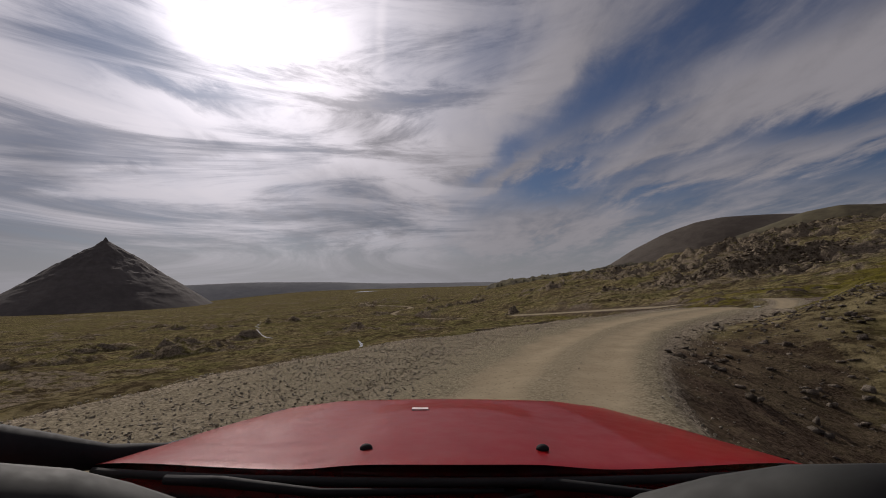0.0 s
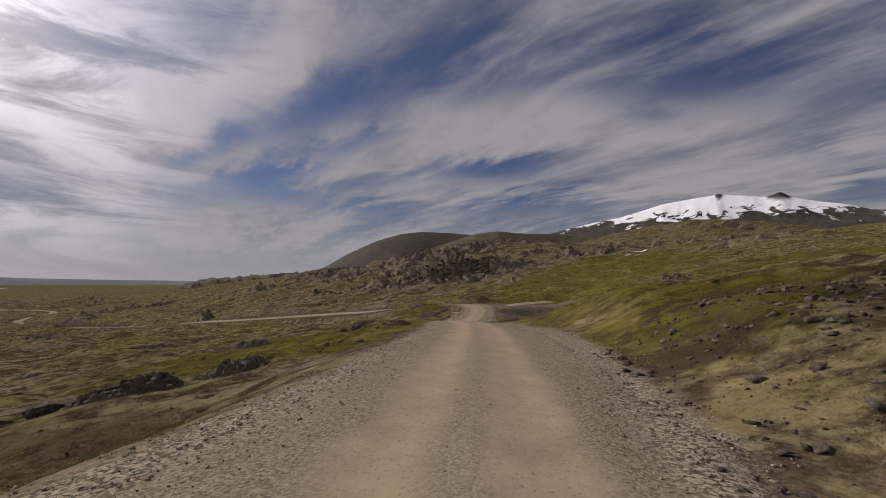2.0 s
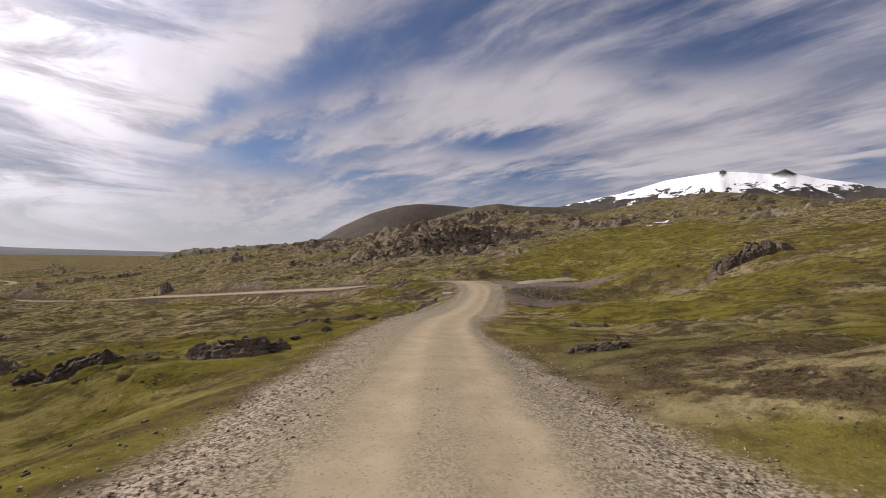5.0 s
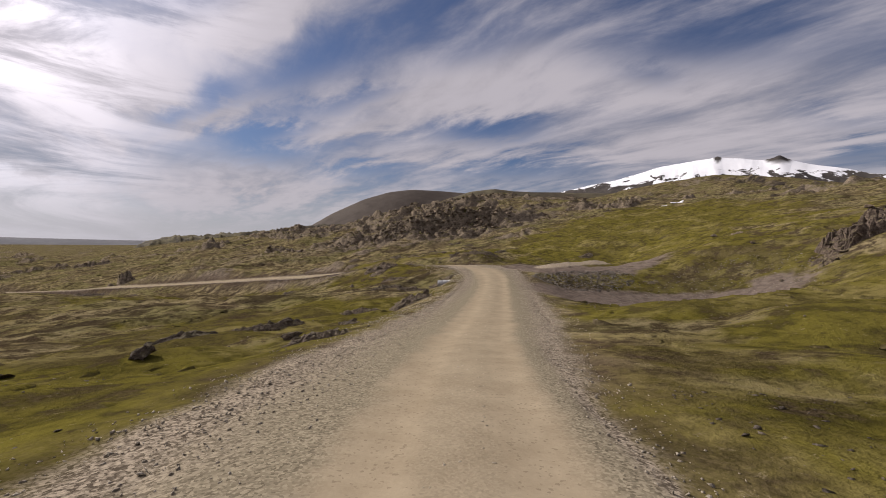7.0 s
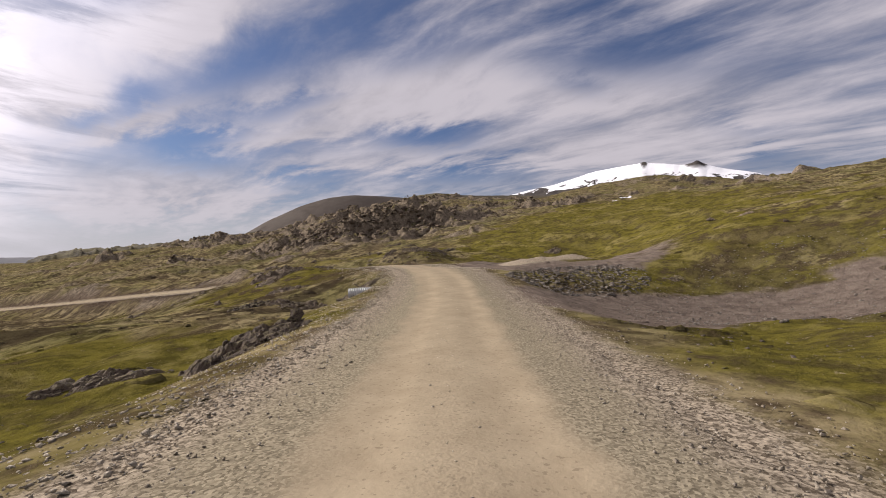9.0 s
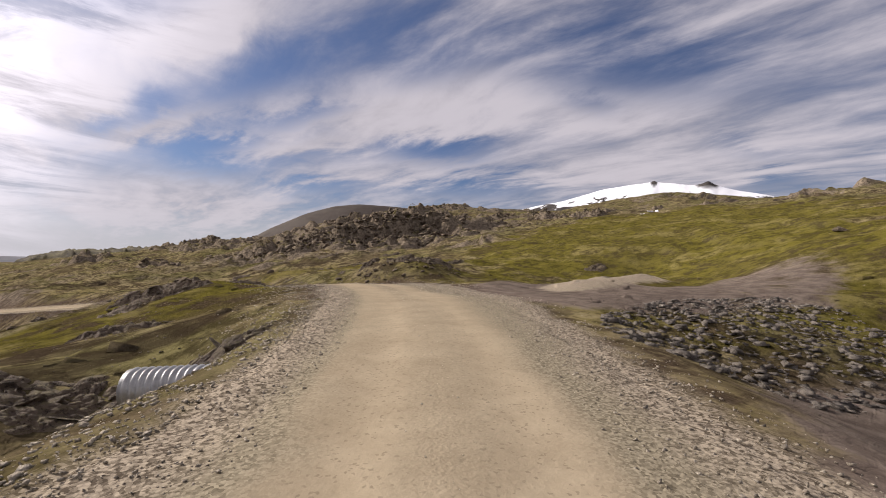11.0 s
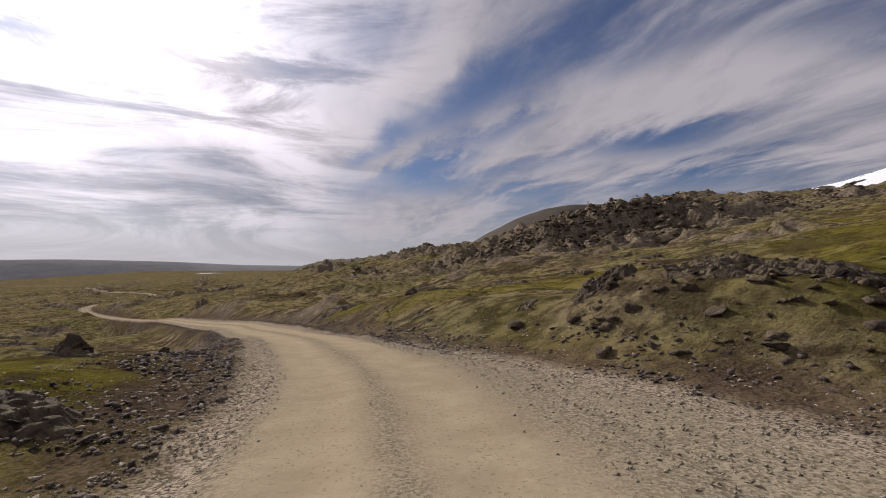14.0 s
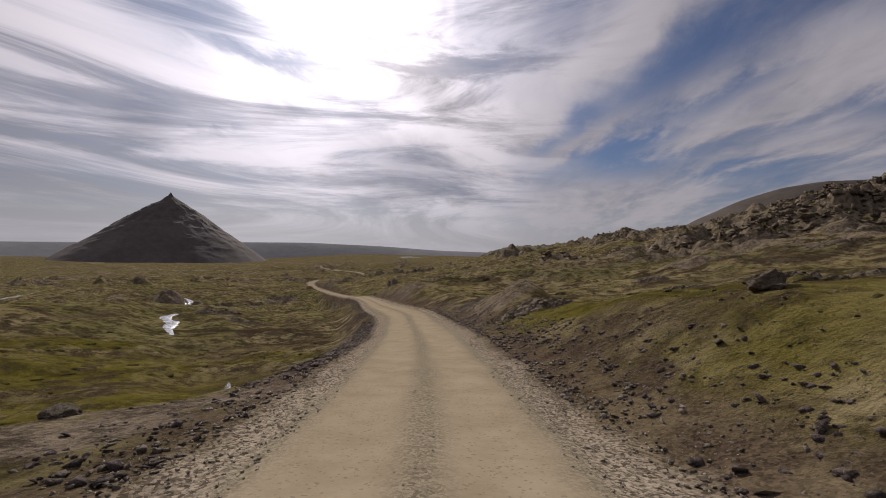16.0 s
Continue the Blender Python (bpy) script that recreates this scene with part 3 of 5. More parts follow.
def rock_material(name, dark, pale, moss=0.0, size=1.0, pits=0.75):
    m, n, b = material(name)
    p = coords(n)
    a, g = n.noise(p, 2.8 * size, 8, 0.70), n.noise(p, 14.0 * size, 5, 0.75)
    rnd = n.add("ShaderNodeObjectInfo").outputs["Random"]
    isl = n.add("ShaderNodeNewGeometry").outputs["Random Per Island"]
    v = n.math("ADD", n.math("MULTIPLY", a, 0.7), n.math("MULTIPLY", n.math("ADD", rnd, isl), 0.16))
    col = n.mix(n.ramp(v, 0.30, 0.75), dark, pale)
    col = n.mix(n.ramp(g, 0.55, 0.75, 0.0, 0.4), col, pale)
    if moss:
        nz = n.xyz(n.add("ShaderNodeNewGeometry").outputs["Normal"])[2]
        f = n.math("MULTIPLY", n.ramp(nz, 0.35, 0.85), n.ramp(a, 0.40, 0.58, 0.0, moss))
        col = n.mix(f, col, (0.150, 0.128, 0.052))
    # dark pits and cracks, and pale lichen spots
    pit = n.noise(p, 6.5 * size, 7, 0.80, 0.6)
    col = n.mix(n.ramp(pit, 0.50, 0.40, 0.0, pits), col, tuple(0.45 * c for c in dark))
    col = n.mix(n.ramp(n.noise(p, 5.0 * size, 6, 0.75, 0.3), 0.60, 0.68, 0.0, 0.55), col, tuple(min(0.5, 1.35 * c) for c in pale))
    n.put(b.inputs["Base Color"], col)
    b.inputs["Roughness"].default_value = 0.9
    b.inputs["Specular IOR Level"].default_value = 0.2
    bumped(n, b, n.math("ADD", n.math("ADD", a, n.math("MULTIPLY", pit, 0.5)), n.math("MULTIPLY", g, 0.55)), 1.0, 0.17 / size)
    return m


def plain_material(name, color, rough=0.5, metal=0.0, coat=0.0, spread=0.15, size=3.0, spec=0.5):
    m, n, b = material(name)
    f = n.noise(coords(n), size, 5, 0.6)
    g = n.noise(coords(n), size * 11, 3, 0.6)
    c = tuple(color)
    n.put(b.inputs["Base Color"], n.mix(n.ramp(f, 0.3, 0.7), tuple(k * (1 - spread) for k in c), tuple(min(1, k * (1 + spread)) for k in c)))
    n.put(b.inputs["Roughness"], n.ramp(g, 0.2, 0.8, max(0.02, rough - 0.06), min(1, rough + 0.06)))
    b.inputs["Metallic"].default_value = metal
    b.inputs["Coat Weight"].default_value = coat
    b.inputs["Coat Roughness"].default_value = 0.06
    b.inputs["Specular IOR Level"].default_value = spec
    return m


def mountain_material(name, dark, pale, snow_from=None, grass=None, scale=0.004):
    m, n, b = material(name)
    p = coords(n)
    a, g = n.noise(p, scale, 6, 0.6), n.noise(p, scale * 9, 5, 0.65)
    col = n.mix(n.ramp(n.math("ADD", n.math("MULTIPLY", a, 0.6), n.math("MULTIPLY", g, 0.4)), 0.38, 0.62), dark, pale)
    z = n.xyz(p)[2]
    if grass:
        col = n.mix(n.ramp(n.math("ADD", n.math("DIVIDE", z, grass[1]), n.math("MULTIPLY", a, 0.9)), 0.75, 0.45), col, grass[0])
    if snow_from:
        streak = n.noise(n.vmath("MULTIPLY", p, (1, 1, 1.7)), scale * 2.6, 8, 0.62, 0.9)
        h = n.math("ADD", n.math("DIVIDE", n.math("SUBTRACT", z, snow_from), 130.0), n.math("MULTIPLY", n.math("SUBTRACT", streak, 0.5), 4.2))
        snow = n.ramp(h, 0.0, 0.16)
        snow = n.math("MULTIPLY", snow, n.math("SUBTRACT", 1.0, n.attr("rock")))
        col = n.mix(snow, col, n.mix(g, (0.80, 0.82, 0.86), (0.90, 0.91, 0.93)))
    n.put(b.inputs["Base Color"], col)
    b.inputs["Roughness"].default_value = 0.95
    b.inputs["Specular IOR Level"].default_value = 0.1
    bumped(n, b, n.math("ADD", a, n.math("MULTIPLY", g, 0.5)), 0.6, 0.02 / scale)
    return m


GROUND = ground_material()
LAVA_ROCK = rock_material("lava_rock", (0.066, 0.049, 0.038), (0.285, 0.220, 0.162), 0.65)
GREY_ROCK = rock_material("grey_rock", (0.120, 0.104, 0.088), (0.330, 0.290, 0.245), 0.2)
PALE_STONE = rock_material("pale_road_stone", (0.300, 0.250, 0.185), (0.600, 0.530, 0.420), 0.0, 3.0, 0.25)
PURPLE_STONE = rock_material("purple_rubble", (0.050, 0.037, 0.034), (0.200, 0.155, 0.135), 0.0, 3.0, 0.6)
DARK_STONE = rock_material("dark_rubble", (0.085, 0.068, 0.053), (0.330, 0.275, 0.212), 0.0, 3.0, 0.6)


# ---------------------------------------------------------------- mesh helpers
def mesh_object(name, verts, faces, mat, parent=None, label="", smooth=False):
    me = bpy.data.meshes.new(name)
    me.from_pydata([tuple(v) for v in verts], [], [tuple(f) for f in faces])
    me.update()
    if smooth:
        me.polygons.foreach_set("use_smooth", [True] * len(me.polygons))
    me.materials.append(mat)
    ob = new(name, me)
    if parent:
        ob.parent = parent
    return tagged(ob, label)


def sheet(name, X, Y, Z, mat, layers=()):
    """A surface from grids of coordinates, with named float layers."""
    ny, nx = X.shape
    me = bpy.data.meshes.new(name)
    co = np.stack([X, Y, Z], -1).reshape(-1, 3)
    i = (np.arange(ny - 1)[:, None] * nx + np.arange(nx - 1)[None, :]).ravel()
    quads = np.stack([i, i + 1, i + 1 + nx, i + nx], 1).ravel()
    me.vertices.add(len(co))
    me.vertices.foreach_set("co", co.ravel().astype(np.float32))
    me.loops.add(len(quads))
    me.loops.foreach_set("vertex_index", quads.astype(np.int32))
    me.polygons.add(len(i))
    me.polygons.foreach_set("loop_start", np.arange(0, len(quads), 4, dtype=np.int32))
    me.polygons.foreach_set("use_smooth", np.ones(len(i), dtype=bool))
    me.update(calc_edges=True)
    me.validate()
    for key, val in layers:
        a = me.attributes.new(key, "FLOAT", "POINT")
        a.data.foreach_set("value", val.ravel().astype(np.float32))
    me.materials.append(mat)
    return new(name, me)


def spaced(lo, hi, gap, far_lo, far_hi, growth):
    mid = list(np.arange(lo, hi, gap))
    up_, v, s = [], hi, gap
    while v < far_hi:
        up_.append(v)
        s *= growth
        v += s
    down, v, s = [], lo - gap, gap
    while v > far_lo:
        down.append(v)
        s *= growth
        v -= s
    return np.array(down[::-1] + mid + up_)


# ---------------------------------------------------------------- ground
gx = np.concatenate([spaced(-26, 140, 0.70, -4700, 141, 1.036), spaced(142, 330, 1.3, 141.5, 4700, 1.07)])
gy = np.concatenate([spaced(-10, 205, 0.70, -4700, 206, 1.034), spaced(207, 370, 1.3, 206.5, 4700, 1.06)])
GX, GY = np.meshgrid(gx, gy)
GZ, gd, gs, gl, gw = ground(GX, GY)
raw_, _ = nearest(ROAD_LINE, GX, GY)
GZ = GZ - 0.10 * step(2.75, 2.2, abs(raw_))
ground_ob = sheet("ground", GX, GY, GZ, GROUND, (("road", np.clip(gd, -30, 30)), ("side", np.clip(abs(gs), 0, 30)), ("lava", gl), ("wash", gw), ("lush", lush_mask(GX, GY))))
tagged(ground_ob, "mossy lava heath of straw, green and brown patches", "ground", kind="structure")


def road_strip():
    """The surface of the track, its edges tucked into the heath."""
    line = smooth_line(ROAD, 26)
    way_ = np.gradient(line[:, :2], axis=0)
    way_ /= np.hypot(way_[:, 0], way_[:, 1])[:, None]
    off = np.linspace(-3.0, 3.0, 31)
    X = line[:, 0][:, None] + way_[:, 1][:, None] * off
    Y = line[:, 1][:, None] - way_[:, 0][:, None] * off
    Z, d, ds, lava, wash = ground(X, Y)
    Z = Z - 0.07 * step(2.5, 3.0, abs(off))[None, :]
    ob = sheet("road", X, Y, Z, GROUND, (("road", np.clip(d, -30, 30)), ("side", np.clip(abs(ds), 0, 30)), ("lava", lava), ("wash", wash), ("lush", lush_mask(X, Y))))
    return tagged(ob, "pale gravel track with two worn wheel ruts", "road", kind="structure")


road_strip()

# ---------------------------------------------------------------- mountains
MID = (37.0, 57.0)


def ridge(name, profile, dist, depth, mat, rough, label, seed, foot=-45.0, spike=None, grain=None):
    """A far hill whose crest follows (bearing, elevation) seen from the middle of the road, at that distance."""
    b0, b1 = profile[0][0], profile[-1][0]
    nb, nr = (520 if spike else 300), 50
    bear = np.linspace(b0, b1, nb)
    elev = np.interp(bear, [q[0] for q in profile], [q[1] for q in profile])
    k = np.ones(9) / 9
    elev = np.convolve(np.pad(elev, 4, mode="edge"), k, "valid")
    r = np.linspace(-1, 1, nr)
    B, Rr = np.meshgrid(np.radians(bear), r)
    D = dist + Rr * depth
    top = dist * np.tan(np.radians(elev))[None, :]
    X, Y = MID[0] + np.sin(B) * D, MID[1] + np.cos(B) * D
    fall = np.where(Rr < 0, 1 - abs(Rr) ** 1.15, 1 - abs(Rr) ** 1.5)
    n = fbm(X, Y, grain or depth * 0.45, 6, seed, True) - 0.55
    Z = foot + (top - foot) * fall + rough * n * np.clip(fall * 1.2, 0, 1) * np.clip(3.2 * abs(Rr) + (0.45 if grain else 0.16), 0, 1)
    rock = np.zeros_like(Z)
    for (sb, sw, sh) in spike or ():
        g = np.exp(-((np.degrees(B) - sb) / sw) ** 2) * np.exp(-(Rr / 0.09) ** 2)
        Z = Z + sh * g * (0.6 + 0.8 * fbm(X, Y, 40, 3, seed + 9))
        rock = np.maximum(rock, step(0.12, 0.35, g))
    ob = sheet(name, X, Y, Z, mat, (("rock", rock),))
    return tagged(ob, label, "mountain", kind="structure")


SNOWY = mountain_material("snow_and_scree", (0.040, 0.036, 0.034), (0.085, 0.075, 0.066), snow_from=486.0, scale=0.003)
SCREE = mountain_material("brown_scree", (0.060, 0.048, 0.040), (0.095, 0.080, 0.066), grass=((0.105, 0.098, 0.045), 90.0), scale=0.006)
HEATH = mountain_material("brown_heath", (0.060, 0.050, 0.036), (0.120, 0.104, 0.064), scale=0.008)
HUMMOCKS = mountain_material("mossy_hummocks", (0.034, 0.028, 0.020), (0.128, 0.110, 0.058), scale=0.05)
ASH = mountain_material("dark_ash", (0.088, 0.077, 0.073), (0.122, 0.107, 0.100), scale=0.004)
# pale blue-grey: the haze of distance is put into the headland's base colour
HAZED_PLAIN = mountain_material("hazed_plain", (0.165, 0.168, 0.180), (0.205, 0.208, 0.216), scale=0.002)

ridge("snowy_mountain", [(44, 4), (50, 6.2), (55.5, 7.5), (58.5, 7.95), (63.3, 9.3), (66, 9.6), (68.8, 9.8), (71, 9.5), (73.1, 9.1), (74.5, 9.15), (76.9, 8.35),
                         (78.4, 8.0), (81.3, 7.0), (84.3, 6.55), (90, 5.5), (97, 4)], 4000, 800, SNOWY, 60,
      "broad volcano under snow with dark rock showing", 201, spike=[(68.85, 0.32, 9), (74.2, 0.95, 16), (74.35, 0.30, 12)])
ridge("scree_hill", [(16.5, -0.6), (18.3, 0.8), (20.5, 2.2), (22.8, 3.65), (26.6, 5.5), (30.0, 6.6), (33, 6.95), (36.8, 6.85), (40, 6.6), (46, 6.2), (54, 5)], 820, 230, SCREE, 7,
      "bare brown scree hill with a smooth slope", 211)
ridge("heath_hill", [(34, 4.6), (38, 5.9), (40.5, 6.75), (43.6, 7.15), (46.5, 6.8), (52, 6.6), (58, 6.4), (64, 6.0), (70, 5)], 700, 170, HEATH, 7,
      "low brown heath hill behind the lava", 221)
ridge("lava_hummocks", [(0, -2.0), (3, -0.4), (5, 0.05), (6.5, 0.30), (8, 0.42), (10, 0.62), (12.5, 0.78), (15, 1.0), (17, 1.4), (20, 1.8), (24, 2.1), (29, 1.6), (34, 0.6)], 480, 130, HUMMOCKS, 15,
      "low hummocky ridge of moss-grown lava", 241, foot=-30, grain=17)
ridge("far_headland", [(-60, -0.2), (-46, 0.1), (-32, 0.55), (-24, 0.72), (-15, 0.5), (-8, 0.12), (-1, 0.0), (8, -0.1), (30, -0.4)], 4300, 350, HAZED_PLAIN, 4,
      "flat headland along the sea, haze painted into its colour", 231, foot=-110)


def cone_mountain():
    cx, cy, rad = -2085.0, 2714.0, 660.0
    a = np.linspace(0, 2 * math.pi, 181)
    r = np.linspace(0, 1, 110) ** 1.1
    A, R = np.meshgrid(a, r)
    X, Y = cx + rad * R * np.cos(A), cy + rad * R * np.sin(A)
    rock = fbm(X, Y, 150, 6, 305) - 0.5
    ledge = fbm(X, Y, 60, 4, 307, True) - 0.5
    Z = 330 - 397 * (rad * R / 560) ** 0.98 + (50 * rock + 26 * ledge) * np.clip(R * 3, 0, 1) * (1.05 - R)
    Z = Z + 14 * np.exp(-(R / 0.016) ** 2) + 6 * ledge * (R < 0.25)
    return tagged(sheet("cone_mountain", X, Y, Z, ASH), "dark pyramid-shaped ash mountain with a rock tip", "mountain", kind="structure")


cone_mountain()

# ---------------------------------------------------------------- rocks
def rock_shape(seed, level=1, squash=0.7, corners=12):
    """A broken, angular stone of about unit size, its base cut flat."""
    rng = random.Random(seed)
    bm = bmesh.new()
    for _ in range(corners):
        v = Vector((rng.gauss(0, 1), rng.gauss(0, 1), rng.gauss(0, 1))).normalized() * rng.uniform(0.78, 1.05)
        bm.verts.new((v.x, v.y, max(v.z * squash, -0.32)))
    hull = bmesh.ops.convex_hull(bm, input=bm.verts[:])
    bmesh.ops.delete(bm, geom=list({v for v in hull["geom_interior"] + hull["geom_unused"] if isinstance(v, bmesh.types.BMVert)}), context="VERTS")
    bmesh.ops.triangulate(bm, faces=bm.faces[:])
    off = Vector((rng.uniform(0, 50), rng.uniform(0, 50), rng.uniform(0, 50)))
    for k in range(level):
        bmesh.ops.subdivide_edges(bm, edges=bm.edges[:], cuts=1, use_grid_fill=True)
        bmesh.ops.triangulate(bm, faces=bm.faces[:])
        for v in bm.verts:
            q = v.co * (2.1 * 2 ** k) + off
            v.co += Vector((noise.noise(q), noise.noise(q + Vector((9, 0, 0))), noise.noise(q + Vector((0, 9, 0))))) * (0.20 * 0.55 ** k)
    return bm


def to_mesh(bm, name, mat, smooth=False):
    me = bpy.data.meshes.new(name)
    bm.to_mesh(me)
    bm.free()
    if smooth:
        me.polygons.foreach_set("use_smooth", [True] * len(me.polygons))
    me.materials.append(mat)
    return me


def shape_arrays(bm):
    bm.verts.ensure_lookup_table()
    bmesh.ops.triangulate(bm, faces=bm.faces)
    v = np.array([q.co[:] for q in bm.verts])
    f = np.array([[w.index for w in q.verts] for q in bm.faces])
    bm.free()
    return v, f


CHIPS = [shape_arrays(rock_shape(700 + k, 0, 0.75 if k % 2 else 0.42, 7)) for k in range(8)]
PEBBLES = [shape_arrays(rock_shape(760 + k, 0, 0.8, 6)) for k in range(9)]
BLOCKS = [shape_arrays(rock_shape(800 + k, 1, 0.75, 11)) for k in range(7)]


def strew(name, xs, ys, size, mat, label, category, seed, shapes=CHIPS, sink=0.25, flat=0.0, layered=False):
    """Many stones joined into one mesh that lies on the ground."""
    rng = np.random.RandomState(seed)
    zs, gd_, gs_, gl_, gw_ = ground(xs, ys)
    co, fa, base, idx = [], [], 0, []
    kind = rng.randint(0, len(shapes), len(xs))
    for k, (sv, sf) in enumerate(shapes):
        m = kind == k
        n = int(m.sum())
        if not n:
            continue
        a = rng.uniform(0, 2 * math.pi, n)
        t = rng.normal(0, 0.25, n)
        s = size[m]
        sx, sy, sz = s * rng.uniform(0.7, 1.3, n), s * rng.uniform(0.7, 1.2, n), s * rng.uniform(0.55, 1.1, n) * (1 - flat)
        x, y, z = sv[None, :, 0] * sx[:, None], sv[None, :, 1] * sy[:, None], sv[None, :, 2] * sz[:, None]
        y, z = y * np.cos(t)[:, None] - z * np.sin(t)[:, None], y * np.sin(t)[:, None] + z * np.cos(t)[:, None]
        X = x * np.cos(a)[:, None] - y * np.sin(a)[:, None] + xs[m][:, None]
        Y = x * np.sin(a)[:, None] + y * np.cos(a)[:, None] + ys[m][:, None]
        Z = z + (zs[m] + 0.32 * sz - sink * sz)[:, None]
        co.append(np.stack([X, Y, Z], -1).reshape(-1, 3))
        fa.append((sf[None] + (base + np.arange(n) * len(sv))[:, None, None]).reshape(-1, 3))
        base += n * len(sv)
        idx.append(np.repeat(np.nonzero(m)[0], len(sv)))
    co, fa = np.concatenate(co), np.concatenate(fa)
    me = bpy.data.meshes.new(name)
    me.vertices.add(len(co))
    me.vertices.foreach_set("co", co.ravel().astype(np.float32))
    me.loops.add(fa.size)
    me.loops.foreach_set("vertex_index", fa.ravel().astype(np.int32))
    me.polygons.add(len(fa))
    me.polygons.foreach_set("loop_start", np.arange(0, fa.size, 3, dtype=np.int32))
    me.update(calc_edges=True)
    if layered:
        at = np.concatenate(idx)
        for key, val in (("road", gd_), ("side", abs(gs_)), ("lava", gl_), ("wash", gw_), ("lush", lush_mask(xs, ys))):
            a_ = me.attributes.new(key, "FLOAT", "POINT")
            a_.data.foreach_set("value", np.clip(val, -30, 30)[at].astype(np.float32))
        me.polygons.foreach_set("use_smooth", np.ones(len(fa), dtype=bool))
    me.materials.append(mat)
    return tagged(new(name, me), label, category, kind="stuff")


def beside_road(n, lo, hi, seed, t0=0.09, t1=0.68, power=1.0):
    """Places along the road at a sideways distance between lo and hi."""
    rng = np.random.RandomState(seed)
    i = rng.uniform(t0, t1, n) * (len(ROAD_LINE) - 1)
    k = np.minimum(i.astype(int), len(ROAD_LINE) - 2)
    f = (i - k)[:, None]
    p = ROAD_LINE[k] * (1 - f) + ROAD_LINE[k + 1] * f
    d = ROAD_LINE[k + 1] - ROAD_LINE[k]
    d = d / np.hypot(d[:, 0], d[:, 1])[:, None]
    off = (lo + (hi - lo) * rng.uniform(0, 1, n) ** power) * np.where(rng.uniform(0, 1, n) < 0.5, -1, 1)
    return p[:, 0] + d[:, 1] * off, p[:, 1] - d[:, 0] * off


def sizes(n, lo, hi, seed, power=2.5):
    return lo + (hi - lo) * np.random.RandomState(seed).uniform(0, 1, n) ** power


def keep(xs, ys, chance, seed):
    m = np.random.RandomState(seed).uniform(0, 1, len(xs)) < chance
    return xs[m], ys[m]


x_, y_ = beside_road(114000, 1.2, 5.0, 11, 0.09, 0.58, power=0.9)
e_ = abs(ground(x_, y_)[1])
x_, y_ = keep(x_, y_, step(1.3, 2.4, e_) * step(4.6, 3.4, e_), 12)
rng_ = np.random.RandomState(9)
u_, v_ = rng_.uniform(-13, 0, 34000), rng_.uniform(0, 22, 34000)
e_ = ground(u_, v_)[1]
m_ = (e_ < -2.0) & (e_ > -4.4)
x_, y_ = np.concatenate([x_, u_[m_]]), np.concatenate([y_, v_[m_]])
strew("road_gravel", x_, y_, sizes(len(x_), 0.010, 0.042, 13, 2.6), PALE_STONE, "pale loose gravel along the edges of the track", "gravel", 14, PEBBLES)
x_, y_ = beside_road(1500, 0.0, 0.30, 15)
strew("centre_gravel", x_, y_, sizes(len(x_), 0.010, 0.03, 16), PALE_STONE, "small loose stones between the wheel ruts", "gravel", 17)
x_, y_ = beside_road(22000, 3.0, 11.0, 18, power=1.6)
x_, y_ = keep(x_, y_, step(0.40, 0.60, fbm(x_, y_, 7, 3, 19)) * (1 - 0.85 * np.exp(-(((x_ - 82) / 14) ** 2 + ((y_ - 89) / 9) ** 2) ** 2)), 20)
x_, y_ = keep(x_, y_, 1 - 0.93 * np.exp(-(((x_ + 5) / 9) ** 2 + ((y_ - 8) / 14) ** 2) ** 2), 8)
x_, y_ = keep(x_, y_, step(3.5, 5.0, abs(ground(x_, y_)[1])), 7)
strew("verge_rubble", x_, y_, sizes(len(x_), 0.016, 0.08, 21, 3.2), DARK_STONE, "dark lava rubble on the verges of the track", "rubble", 22)


x_, y_ = beside_road(38000, 2.6, 6.5, 28, 0.34, 0.54, power=1.2)
e_ = ground(x_, y_)[1]
x_, y_ = keep(x_, y_, ((e_ < 0) | (y_ > 94)) * step(2.4, 3.2, abs(e_)) * step(7.2, 4.0, abs(e_)), 29)
strew("bank_stones", x_, y_, sizes(len(x_), 0.012, 0.065, 30, 3.2), PALE_STONE, "pale broken stones down the bank of the track", "rubble", 30)
x_, y_ = beside_road(60000, 2.4, 8.5, 23, 0.47, 0.66, power=1.3)
e_ = ground(x_, y_)[1]
reach = np.where((e_ < 0) & (y_ < 113), 5.4, 6.6)
e_ = abs(e_)
x_, y_ = keep(x_, y_, (0.25 + 0.75 * step(0.40, 0.55, fbm(x_, y_, 4, 3, 24))) * step(2.6, 3.6, e_) * step(1.0, 0.55, e_ / reach) * (1 - 0.9 * np.exp(-(((x_ - 82) / 14) ** 2 + ((y_ - 89) / 9) ** 2) ** 2)), 25)
strew("shoulder_rubble", x_, y_, sizes(len(x_), 0.014, 0.095, 26, 3.4), DARK_STONE, "dark loose lava rubble banked against the track", "rubble", 27)


x_, y_ = beside_road(76000, 2.6, 7.0, 34, 0.50, 0.80, power=1.0)
e_ = abs(ground(x_, y_)[1])
x_, y_ = keep(x_, y_, step(100, 108, y_) * step(3.0, 3.7, e_) * step(6.4, 4.6, e_) * (0.15 + 0.85 * step(0.38, 0.52, fbm(x_, y_, 3, 3, 35))), 36)
strew("bank_rubble", x_, y_, sizes(len(x_), 0.022, 0.125, 37, 3.0), PURPLE_STONE, "purple-brown broken lava banked along the track", "rubble", 38)


def field(n, cx, cy, rx, ry, seed):
    rng = np.random.RandomState(seed)
    a, r = rng.uniform(0, 2 * math.pi, n), np.sqrt(rng.uniform(0, 1, n))
    return cx + rx * r * np.cos(a), cy + ry * r * np.sin(a)


